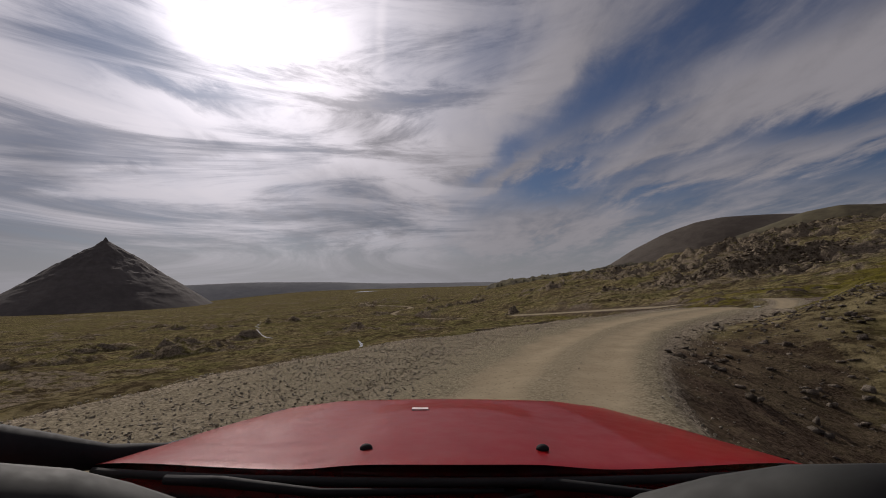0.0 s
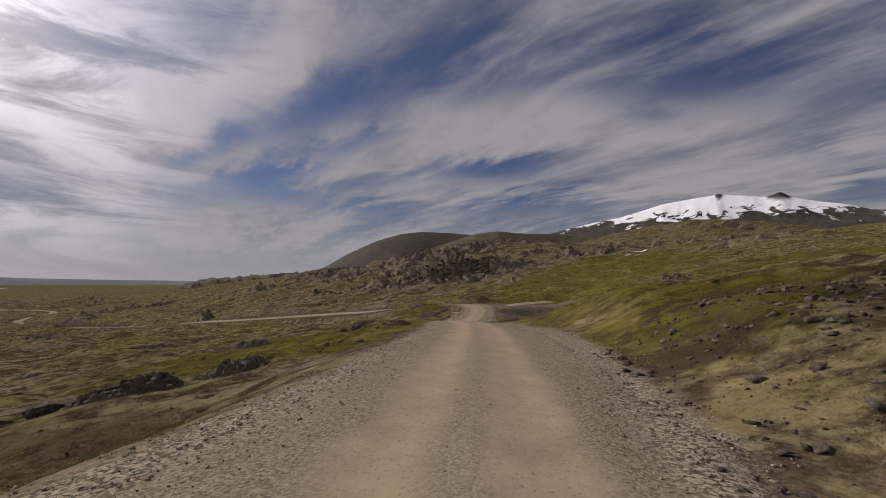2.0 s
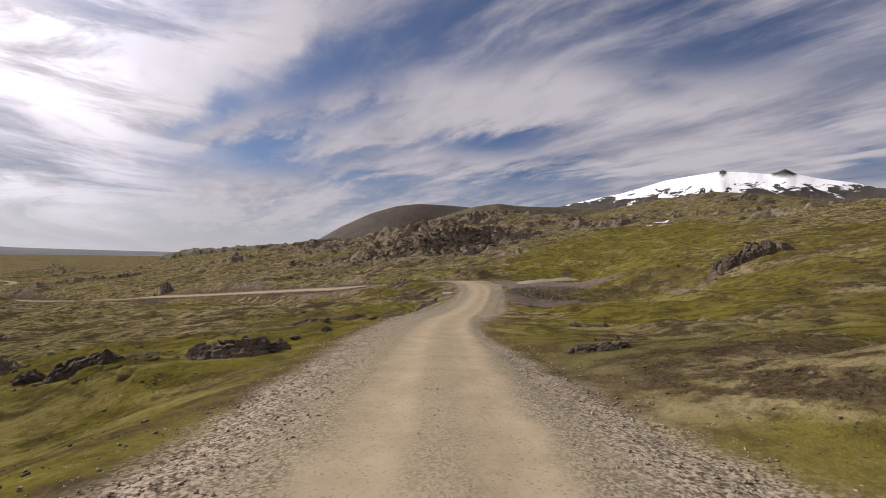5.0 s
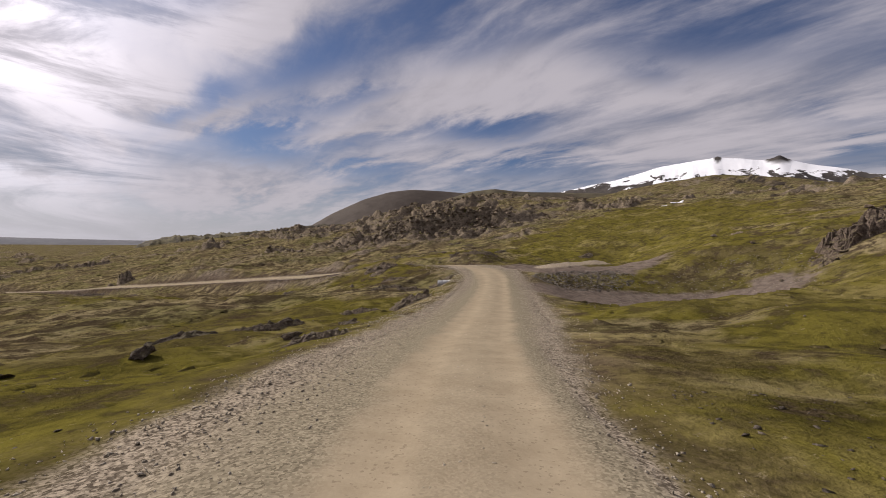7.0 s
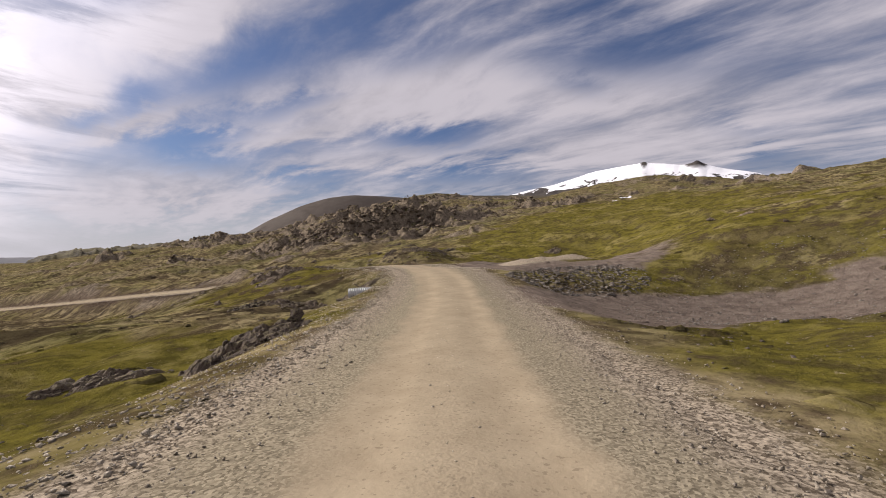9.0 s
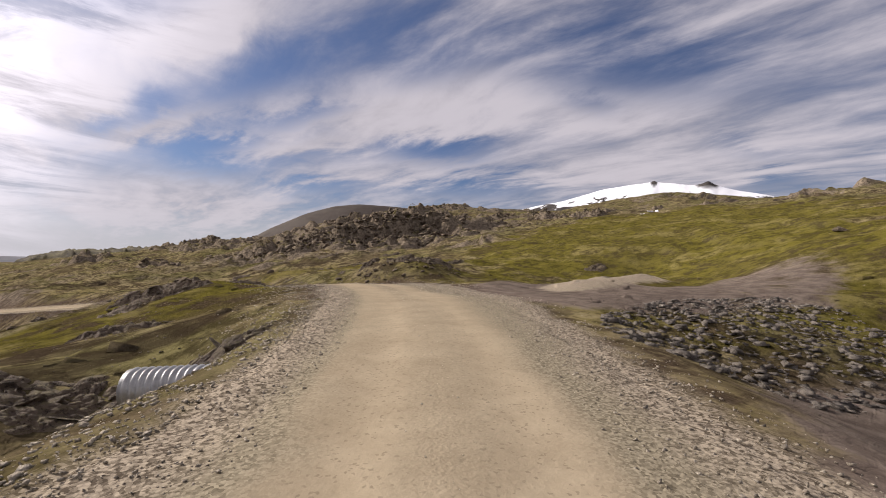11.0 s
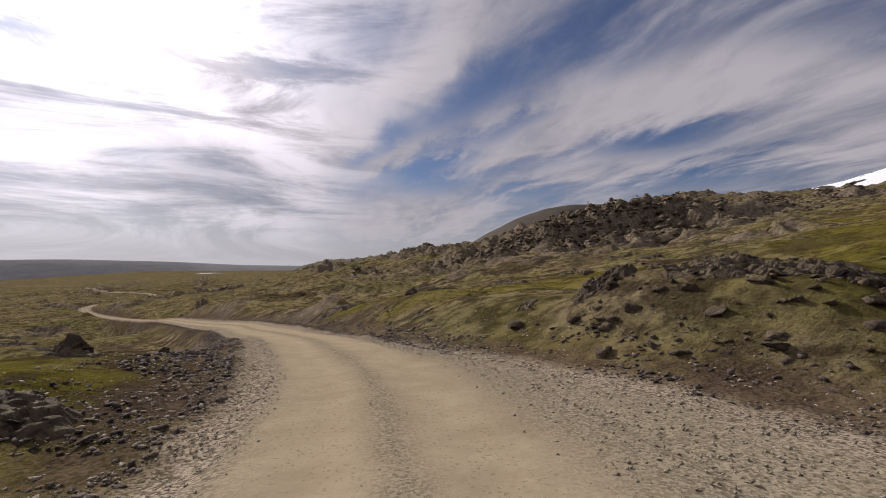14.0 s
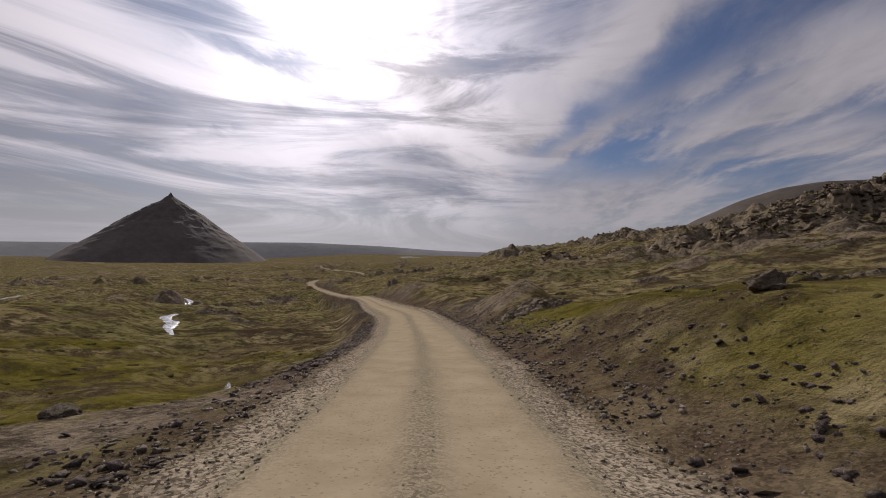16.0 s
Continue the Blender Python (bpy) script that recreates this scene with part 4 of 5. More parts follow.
def clear(xs, ys, gap=3.6):
    m = (abs(ground(xs, ys)[1]) > gap) & (abs(nearest(SIDE_LINE, xs, ys)[0]) > 2.6)
    return xs[m], ys[m]


x_, y_ = clear(*field(6500, 16, 12, 12, 11, 31), gap=3.0)
strew("rubble_field", x_, y_, sizes(len(x_), 0.02, 0.18, 32, 4.5), DARK_STONE, "field of dark broken lava beside the track", "rubble", 33, BLOCKS[:1] + CHIPS)
x_, y_ = clear(*field(1900, 77, 81.2, 8.0, 3.6, 34), gap=2.6)
strew("grey_rock_pile", x_, y_, sizes(len(x_), 0.05, 0.26, 35, 2.4), GREY_ROCK, "grey rock pile shoring the bend over the stream bed", "rubble", 36, BLOCKS[:2] + CHIPS, 0.25, 0.25)
x_, y_ = clear(*field(2200, 80, 70, 14, 8, 37))
strew("stream_bed_stones", x_, y_, sizes(len(x_), 0.03, 0.15, 38, 3), GREY_ROCK, "grey stones strewn over the dry stream bed", "gravel", 39)
x_, y_ = field(16000, 70, 105, 95, 105, 41)
l_ = lava_mask(x_, y_) * step(0.42, 0.60, fbm(x_, y_, 5, 3, 42))
x_, y_ = clear(*keep(x_, y_, l_, 43), gap=5.0)
strew("heath_rocks", x_, y_, sizes(len(x_), 0.06, 0.36, 44, 2.4), LAVA_ROCK, "scattered dark lava rocks poking out of the moss", "rock", 45, BLOCKS[:3] + CHIPS[:3], 0.5)
x_, y_ = field(70000, 205, 265, 130, 110, 46)
l_ = np.clip(lava_mask(x_, y_) * 1.3 - 0.2, 0, 1) * step(0.36, 0.56, fbm(x_, y_, 16, 3, 47))
x_, y_ = clear(*keep(x_, y_, l_, 48), gap=8.0)
strew("lava_blocks", x_, y_, sizes(len(x_), 0.22, 1.15, 49, 2.6), LAVA_ROCK, "brown-grey lava blocks covering the hill", "rock", 50)
x_, y_ = field(2600, 146, 196, 36, 18, 51)
strew("crag_blocks", x_, y_, sizes(len(x_), 0.3, 1.5, 52, 2.4), LAVA_ROCK, "tumbled crag of dark lava blocks", "rock", 53, BLOCKS[:3] + CHIPS[:4], 0.35)
x_, y_ = clear(*field(260, 84, 107, 5, 4.5, 54), gap=4.0)
strew("bend_outcrop", x_, y_, sizes(len(x_), 0.08, 0.32, 55, 2.2), LAVA_ROCK, "rough lava outcrop behind the bend", "rock", 56, BLOCKS, 0.35)

# single boulders: x, y, half width, shape
LAST_BOULDERS = [(68.0, 110.3, 0.46, 1), (46.9, 76.5, 0.4, 3), (65.0, 110.5, 0.35, 0), (68.0, 116.0, 0.42, 3), (79.0, 111.0, 0.4, 0),
                 (61.0, 128.8, 0.5, 1), (112.0, 82.0, 0.6, 1), (58.5, 101.0, 0.5, 3), (60.5, 112.0, 0.45, 1), (66.2, 121.0, 0.4, 0),
                 (78.5, 124.0, 0.5, 2), (82.0, 128.0, 0.6, 3), (95.0, 131.0, 0.7, 0), (102.0, 126.0, 0.6, 1), (88.0, 108.0, 0.5, 2)]
FIRST_BOULDERS = [(22.2, 52.0, 0.45, 2), (18.6, 47.0, 0.34, 1), (20.6, 45.4, 0.3, 0), (13.6, 15.2, 0.24, 1), (15.2, 12.4, 0.3, 0),
                  (12.0, 9.5, 0.26, 3), (9.6, 8.9, 0.22, 2), (11.3, 7.0, 0.3, 1), (24.0, 58.5, 0.4, 3), (30.5, 57.0, 0.35, 0), (33.0, 59.5, 0.4, 1),
                  (44.5, 52.0, 0.4, 2), (46.2, 51.2, 0.35, 3), (4.6, 31.0, 0.5, 0), (3.4, 33.5, 0.4, 2), (14.5, 39.0, 0.32, 1),
                  (12.0, 36.5, 0.28, 3), (41.0, 69.5, 0.5, 0), (36.0, 67.0, 0.4, 2), (98.5, 72.5, 0.4, 0), (86.0, 66.0, 0.3, 2)]
BOULDERS = LAST_BOULDERS + FIRST_BOULDERS
ROCK_MESHES = [to_mesh(rock_shape(900 + k, 3, 0.8, 13), "lava_boulder", LAVA_ROCK) for k in range(4)]
for k, (bx_, by_, bs, kind) in enumerate(BOULDERS):
    ob = new("lava_boulder", ROCK_MESHES[kind])
    rng = random.Random(k)
    ob.matrix_world = pose(bx_, by_, height(bx_, by_) + 0.12 * bs, 0, 0, rng.uniform(0, 360)) @ Matrix.Diagonal((bs, bs * rng.uniform(0.7, 0.95), bs * (1.15 if k == 0 else rng.uniform(0.6, 0.9)), 1))
    tagged(ob, "dark lava boulder half sunk in moss" if bs > 0.37 else "small dark lava boulder lying on the heath", "boulder", "boulders on the heath")

# outcrops of cracked lava: x, y, half width, how many blocks
# the tall ones, by their place
TALL = {(69.6, 105.2): 0.28, (65.9, 107.1): 0.5, (68.0, 110.3): 0.25, (11.7, 42.5): 0.85, (6.3, 31.8): 0.6, (18.4, 67.4): 1.0,
        (26.9, 51.3): 0.65, (23.3, 51.7): 0.5, (83.6, 107.4): 0.3, (86.2, 106.4): 0.3, (81.2, 109.6): 0.35, (93.4, 62.2): 1.9,
        (97.5, 61.0): 2.2, (102.0, 60.0): 1.7}
BY_THE_START = [(11.7, 42.5, 1.7, 18), (6.3, 31.8, 1.3, 14), (6.7, 53.0, 1.0, 8), (18.4, 67.4, 2.0, 16), (16.6, 73.0, 1.5, 12),
                (26.9, 51.3, 1.4, 22), (23.3, 51.7, 0.75, 8), (5.1, 36.8, 0.8, 6), (34.6, 43.7, 0.8, 10), (37.0, 45.0, 0.6, 6),
                (31.0, 71.5, 1.6, 14), (40.6, 65.8, 1.0, 10), (24.5, 63.0, 1.2, 10)]
STREAM_SIDE = [(107.0, 77.4, 1.1, 8), (126.5, 72.0, 1.3, 9), (89.4, 63.4, 1.9, 20), (93.4, 62.2, 2.6, 28), (97.5, 61.0, 2.8, 28),
               (102.0, 60.0, 2.6, 24), (84.0, 77.5, 1.0, 9), (78.5, 76.5, 0.7, 6)]
BEFORE_THE_BEND = [(42.6, 77.8, 1.7, 18), (38.0, 76.8, 1.3, 12), (60.0, 91.2, 1.7, 18), (62.3, 89.0, 1.9, 22), (57.6, 92.6, 1.3, 12),
                   (49.2, 79.8, 1.4, 14), (52.8, 79.0, 1.9, 18), (46.0, 75.0, 0.9, 8), (-16.0, 74.0, 1.8, 12), (-2.0, 92.0, 2.4, 16)]
BEHIND_THE_BEND = [(63.6, 104.4, 1.3, 14), (65.4, 106.6, 2.0, 20), (68.0, 110.3, 0.6, 6), (69.6, 105.2, 0.9, 10), (62.5, 98.0, 1.4, 12), (83.6, 107.4, 1.7, 12),
                   (86.2, 106.4, 1.6, 12), (81.2, 109.6, 0.9, 8), (79.9, 112.2, 0.5, 6), (77.6, 117.6, 0.5, 6), (91.0, 121.5, 1.5, 14),
                   (56.0, 117.0, 1.3, 12), (10.0, 110.0, 2.8, 18), (108.0, 103.0, 1.4, 9), (84.5, 119.0, 1.2, 10), (100.5, 118.5, 1.4, 12)]
FAR_SLOPE = [(74.9, 136.2, 1.6, 14), (86.3, 150.6, 2.2, 20), (84.0, 147.5, 1.4, 12), (94.8, 147.5, 1.5, 12), (81.8, 127.8, 1.1, 10),
             (71.2, 149.0, 1.3, 10), (57.2, 129.5, 1.1, 10), (31.5, 175.0, 3.2, 26), (40.0, 168.5, 2.0, 14), (97.0, 135.0, 1.8, 16),
             (104.0, 148.0, 2.0, 16), (88.5, 131.0, 1.3, 12), (93.5, 141.0, 1.6, 14), (106.5, 136.0, 1.7, 14), (82.5, 139.0, 1.2, 10),
             (112.5, 143.0, 1.8, 14), (99.0, 159.0, 2.0, 16), (90.0, 166.0, 1.8, 14), (111.0, 171.0, 2.2, 16), (119.0, 158.0, 2.0, 14)]
OUTCROPS = BY_THE_START + STREAM_SIDE + BEFORE_THE_BEND + BEHIND_THE_BEND + FAR_SLOPE
BLOCK_MESHES = [to_mesh(rock_shape(820 + k, 2, 0.75, 11), "block", LAVA_ROCK) for k in range(6)]


def bedrock(root, half, tall, seed):
    """A ragged hump of cracked slabs: each cell is a tilted facet, with steps between the cells."""
    rng = np.random.RandomState(seed)
    m = root.matrix_world
    close = abs(float(nearest(ROAD_LINE, np.array([m.translation.x]), np.array([m.translation.y]))[0][0])) < 13
    n = int(np.clip(half * 44, 44, 96)) if close else int(np.clip(half * 18, 26, 56))
    u = np.linspace(-1.2, 1.2, n)
    U, V = np.meshgrid(u, u)
    ca, sa = m[0][0], m[1][0]
    px_, py_ = U * half, V * half * 0.62
    px_, py_ = px_ + half * 0.16 * (fbm(px_ + seed, py_, half * 0.4, 2, seed) - 0.5), py_ + half * 0.16 * (fbm(px_, py_ + seed, half * 0.4, 2, seed + 5) - 0.5)
    X, Y = m.translation.x + ca * px_ - sa * py_, m.translation.y + sa * px_ + ca * py_
    nets = rng.uniform(-1.1, 1.1, (int(30 + 30 * half), 2)) * (half, half * 0.62)
    stretch = rng.uniform(0.6, 1.4)
    d = np.stack([((px_ - c[0]) * stretch) ** 2 + (py_ - c[1]) ** 2 for c in nets])
    d = d * (1 + 0.35 * (fbm(px_ * 3 + seed, py_ * 3, half * 0.5, 2, seed + 8) - 0.5))
    own = d.argmin(0)
    first, second = np.partition(d, 1, axis=0)[:2]
    lift, tx, ty = rng.uniform(0.40, 1.0, len(nets)), rng.normal(0, 0.07, len(nets)), rng.normal(0, 0.07, len(nets))
    facet = lift[own] + (tx[own] * (px_ - nets[own, 0]) + ty[own] * (py_ - nets[own, 1])) / half * 2.0
    crack = np.exp(-((np.sqrt(second) - np.sqrt(first)) / (0.05 * half + 0.03)) ** 2)
    edge = 1 - (U ** 2 + V ** 2) ** 0.75 + 0.75 * (fbm(px_, py_, half * 0.7, 3, seed + 3) - 0.5)
    h = tall * step(-0.05, 0.35, edge) * (0.25 + 0.75 * step(0.0, 0.8, edge)) * facet - crack * 0.06 * half * step(0, 0.4, edge)
    h = h + (0.05 * half * (fbm(px_, py_, half * 0.5, 3, seed + 13, True) - 0.5) + 0.05 * half * (fbm(px_, py_, half * 0.2, 2, seed + 17) - 0.5)) * step(-0.1, 0.3, edge)
    h = h + (0.12 * (fbm(px_, py_, 0.8, 4, seed + 29, True) - 0.5) + 0.16 * (fbm(px_, py_, 0.25, 4, seed + 33) - 0.5)) * min(1.0, tall / 0.5) * step(-0.1, 0.2, edge)
    slab = max(0.07, tall * 0.20)
    level = h / slab + 0.5 * fbm(px_, py_, half * 0.6, 2, seed + 23)
    h = 0.35 * h + 0.65 * slab * (np.floor(level) + step(0.72, 1.0, level - np.floor(level)))
    Z = ground(X, Y)[0] - 0.22 + h + 0.2 * step(-0.1, 0.3, edge)
    co = np.stack([px_, py_, Z - m.translation.z], -1).reshape(-1, 3)
    live = (edge > -0.12)
    faces = [(r * n + c, r * n + c + 1, (r + 1) * n + c + 1, (r + 1) * n + c) for r in range(n - 1) for c in range(n - 1) if live[r:r + 2, c:c + 2].any()]
    mesh_object("bedrock", co, faces, LAVA_ROCK, root)

    def top(ex, ey):
        return float((Z - m.translation.z).ravel()[((px_ - ex) ** 2 + (py_ - ey) ** 2).argmin()])
    return top


for k, (ox, oy, half, count) in enumerate(OUTCROPS):
    rng = random.Random(600 + k)
    root = new("lava_outcrop")
    root.matrix_world = pose(ox, oy, height(ox, oy), 0, 0, rng.uniform(-40, 40))
    tall = TALL.get((ox, oy), half * rng.uniform(0.15, 0.26))
    top = bedrock(root, half * 1.3, tall, 3000 + 40 * k)
    for q in range(max(5, 3 * count // 4)):
        r, a = half * 1.2 * math.sqrt(rng.random()), rng.uniform(0, 2 * math.pi)
        ex, ey = r * math.cos(a), 0.6 * r * math.sin(a)
        at = root.matrix_world @ Vector((ex, ey, 0))
        size = half * (0.05 + 0.11 * rng.random() ** 1.5)
        lie = max(height(at.x, at.y) - root.matrix_world.translation.z, top(ex, ey))
        piece = new("block", BLOCK_MESHES[rng.randrange(6)])
        piece.parent = root
        piece.matrix_basis = pose(ex, ey, lie + 0.10 * size, rng.gauss(0, 18), rng.gauss(0, 18), rng.uniform(0, 360)) @ Matrix.Diagonal(
            (size * rng.uniform(1.0, 2.1), size * rng.uniform(0.8, 1.4), size * rng.uniform(0.35, 0.8), 1))
    tagged(root, "cracked outcrop of dark lava blocks with moss on top", "outcrop", "lava outcrops in the moss")


def dome(seed):
    """A low, lumpy cushion of moss."""
    rng = random.Random(seed)
    bm = bmesh.new()
    bmesh.ops.create_icosphere(bm, subdivisions=2, radius=1.0)
    off = Vector((rng.uniform(0, 50), rng.uniform(0, 50), 0))
    bmesh.ops.delete(bm, geom=[v for v in bm.verts if v.co.z < -0.45], context="VERTS")
    for v in bm.verts:
        rim = v.co.z < 0.05
        v.co = v.co * (1 + 0.5 * noise.noise(v.co * 1.5 + off) + 0.25 * noise.noise(v.co * 3.4 + off))
        v.co.z = v.co.z * 0.5 - (1.1 if rim else 0.0)
    return bm


DOMES = [shape_arrays(dome(950 + k)) for k in range(5)]
x_, y_ = field(17000, 58, 72, 78, 92, 61)
e_ = abs(ground(x_, y_)[1])
c_ = step(0.38, 0.62, fbm(x_, y_, 6, 3, 62)) * step(4.2, 6.5, e_) * (1 - wash_mask(x_, y_)) * step(75, 25, e_)
x_, y_ = keep(x_, y_, c_, 63)
rise_ = np.hypot(ground(x_ + 0.6, y_)[0] - ground(x_ - 0.6, y_)[0], ground(x_, y_ + 0.6)[0] - ground(x_, y_ - 0.6)[0])
x_, y_ = x_[rise_ < 0.38], y_[rise_ < 0.38]
strew("moss_cushions", x_, y_, sizes(len(x_), 0.12, 0.46, 64, 2.0), GROUND, "lumpy cushions of moss and dry grass over the heath", "moss", 65, DOMES, 0.60, 0.55, True)


# ---------------------------------------------------------------- water, snow, culvert
def ribbon(name, line, width, mat, label, category, lift=0.05, seed=0):
    """A thin sheet that follows the ground along a line, ragged at its edges."""
    pts = smooth_line([(x, y, 0) for x, y in line], 12)
    n = len(pts)
    d = np.gradient(pts[:, :2], axis=0)
    d /= np.hypot(d[:, 0], d[:, 1])[:, None]
    t = np.linspace(0, 1, n)
    w = width * (0.35 + 0.9 * fbm(t * 40 + seed, t * 0 + seed, 3.0, 3, 400 + seed)) * np.sin(np.pi * np.clip(t, 0.02, 0.98)) ** 0.4
    across = np.linspace(-1, 1, 7)
    X = pts[:, 0][:, None] + d[:, 1][:, None] * across * w[:, None]
    Y = pts[:, 1][:, None] - d[:, 0][:, None] * across * w[:, None]
    level = ground(pts[:, 0], pts[:, 1])[0]
    Z = np.maximum(ground(X, Y)[0], level[:, None] - 0.05) + lift
    Z[:, 0] -= 0.12
    Z[:, -1] -= 0.12
    ob = sheet(name, X, Y, Z, mat)
    return tagged(ob, label, category)


def water_material():
    m, n, b = material("stream_water")
    p = coords(n)
    f = n.noise(p, 3.0, 5, 0.65)
    # the near-white patches paint glints of reflected sky into the water's colour
    n.put(b.inputs["Base Color"], n.mix(n.ramp(f, 0.45, 0.6), (0.10, 0.11, 0.11), (0.62, 0.64, 0.66)))
    b.inputs["Roughness"].default_value = 0.18
    b.inputs["Specular IOR Level"].default_value = 0.6
    bumped(n, b, f, 0.5, 0.05)
    return m


WATER = water_material()
SNOW = plain_material("old_snow", (0.82, 0.83, 0.86), 0.7, spread=0.08, size=0.5)
for k, line in enumerate(STREAMS):
    ob = ribbon("stream", line, (1.8, 1.5, 0.6, 0.35, 1.0)[k], WATER, "shallow stream with painted pale glints between mossy banks", "stream", 0.06, k)
    tagged(ob, group="reaches of the stream", kind="structure")
for k, (line, width) in enumerate([([(212, 140.5), (215, 141.6), (219, 142.2)], 0.8), ([(224, 143.0), (231, 144.4), (238, 145.8), (244, 147.2)], 1.3), ([(96.5, 62.0), (97.6, 61.6), (98.8, 61.8)], 0.5)]):
    ribbon("snow_patch", line, width, SNOW, "leftover snow patch melting in a hollow", "snow", 0.2, 10 + k)
LAKE = plain_material("far_water", (0.55, 0.58, 0.60), 0.15, spread=0.05, size=0.01)


def lake():
    a = np.linspace(0, 2 * math.pi, 61)
    r = np.linspace(0, 1, 6)
    A, R = np.meshgrid(a, r)
    wob = 1 + 0.25 * np.sin(3 * A + 1) + 0.12 * np.sin(7 * A)
    X, Y = -455 + 50 * R * wob * np.cos(A), 2600 + 150 * R * wob * np.sin(A)
    Z = ground(X, Y)[0].max() + 0.6 + 0 * X
    return tagged(sheet("far_lake", X, Y, Z, LAKE), "small bright lake on the far plain", "lake", kind="structure")


lake()
STEEL = plain_material("galvanised_steel", (0.36, 0.36, 0.35), 0.5, 0.6, spread=0.2, size=4.0)


def culvert():
    """A ribbed steel pipe whose mouth sticks out of the road bank."""
    x, y = 61.7, 87.0
    root = new("culvert_pipe")
    root.matrix_world = pose(x, y, height(x, y) + 0.12, 0, 93, 139.8)
    bm = bmesh.new()
    rings, seg, bore = 97, 36, 0.325
    rows = []
    for k in range(rings):
        rr = 0.36 + 0.026 * math.sin(2 * math.pi * k / 4)
        rows.append([bm.verts.new((rr * math.cos(2 * math.pi * q / seg), rr * math.sin(2 * math.pi * q / seg), -2.4 + k * 0.031)) for q in range(seg)])
    inner = [bm.verts.new((bore * math.cos(2 * math.pi * q / seg), bore * math.sin(2 * math.pi * q / seg), 0.576)) for q in range(seg)]
    inner2 = [bm.verts.new((bore * math.cos(2 * math.pi * q / seg), bore * math.sin(2 * math.pi * q / seg), -2.4)) for q in range(seg)]
    for a, b in [*zip(rows, rows[1:]), (rows[-1], inner), (inner, inner2), (inner2, rows[0])]:
        for q in range(seg):
            bm.faces.new((a[q], a[(q + 1) % seg], b[(q + 1) % seg], b[q]))
    ob = new("pipe", to_mesh(bm, "pipe", STEEL, True))
    ob.parent = root
    return tagged(root, "ribbed galvanised culvert pipe in the road bank", "culvert")


culvert()

# ---------------------------------------------------------------- the red car at the start of the track
RED = plain_material("red_car_paint", (0.50, 0.008, 0.012), 0.36, 0.0, 0.45, 0.06, 1.2, 0.35)
BLACK = plain_material("black_plastic", (0.014, 0.014, 0.015), 0.75, spread=0.25, size=6, spec=0.2)
TRIM = plain_material("grey_green_trim", (0.022, 0.023, 0.019), 0.75, spread=0.25, size=4)
RUBBER = plain_material("rubber", (0.012, 0.012, 0.012), 0.8)
CHROME = plain_material("alloy", (0.55, 0.55, 0.56), 0.25, 1.0)
GLASS_DARK = plain_material("dark_side_glass", (0.02, 0.022, 0.024), 0.08)
CLOTH = plain_material("seat_cloth", (0.05, 0.05, 0.055), 0.9)
LENS = plain_material("headlight_lens", (0.6, 0.62, 0.65), 0.1, spread=0.05)


def part(name, bm, mat, parent, label="", smooth=True, m=None):
    bmesh.ops.recalc_face_normals(bm, faces=bm.faces)
    ob = new(name, to_mesh(bm, name, mat, smooth))
    ob.parent = parent
    if m is not None:
        ob.matrix_basis = m
    return tagged(ob, label)


def patchwork(rows, thick=0.0):
    """A bmesh from rows of points."""
    bm = bmesh.new()
    vs = [[bm.verts.new(p) for p in r] for r in rows]
    for a, b in zip(vs, vs[1:]):
        for k in range(len(a) - 1):
            bm.faces.new((a[k], a[k + 1], b[k + 1], b[k]))
    if thick:
        bmesh.ops.solidify(bm, geom=bm.faces[:], thickness=thick)
    return bm


def tube(points, radii, seg=10):
    bm = bmesh.new()
    rings = []
    pts = [Vector(p) for p in points]
    for k, p in enumerate(pts):
        d = (pts[min(k + 1, len(pts) - 1)] - pts[max(k - 1, 0)]).normalized()
        a = d.cross(Vector((0, 0, 1)))
        a = a.normalized() if a.length > 1e-4 else Vector((1, 0, 0))
        b = a.cross(d)
        rings.append([bm.verts.new(p + radii[k] * (a * math.cos(2 * math.pi * q / seg) + b * math.sin(2 * math.pi * q / seg))) for q in range(seg)])
    for r, s in zip(rings, rings[1:]):
        for q in range(seg):
            bm.faces.new((r[q], r[(q + 1) % seg], s[(q + 1) % seg], s[q]))
    bm.faces.new(rings[0])
    bm.faces.new(rings[-1][::-1])
    return bm


def block(x0, x1, y0, y1, z0, z1, bevel=0.03):
    bm = bmesh.new()
    bmesh.ops.create_cube(bm, size=1.0)
    for v in bm.verts:
        v.co = Vector(((x0 + x1) / 2 + v.co.x * (x1 - x0), (y0 + y1) / 2 + v.co.y * (y1 - y0), (z0 + z1) / 2 + v.co.z * (z1 - z0)))
    bmesh.ops.bevel(bm, geom=bm.edges[:], offset=bevel, segments=2, affect="EDGES")
    return bm


def side_panel(outline, x, thick):
    """A flat-sided body panel from (y, z) outline points."""
    bm = bmesh.new()
    a = [bm.verts.new((x, y, z)) for y, z in outline]
    f = bm.faces.new(a)
    r = bmesh.ops.extrude_face_region(bm, geom=[f])
    for v in r["geom"]:
        if isinstance(v, bmesh.types.BMVert):
            v.co.x += thick
    return bm


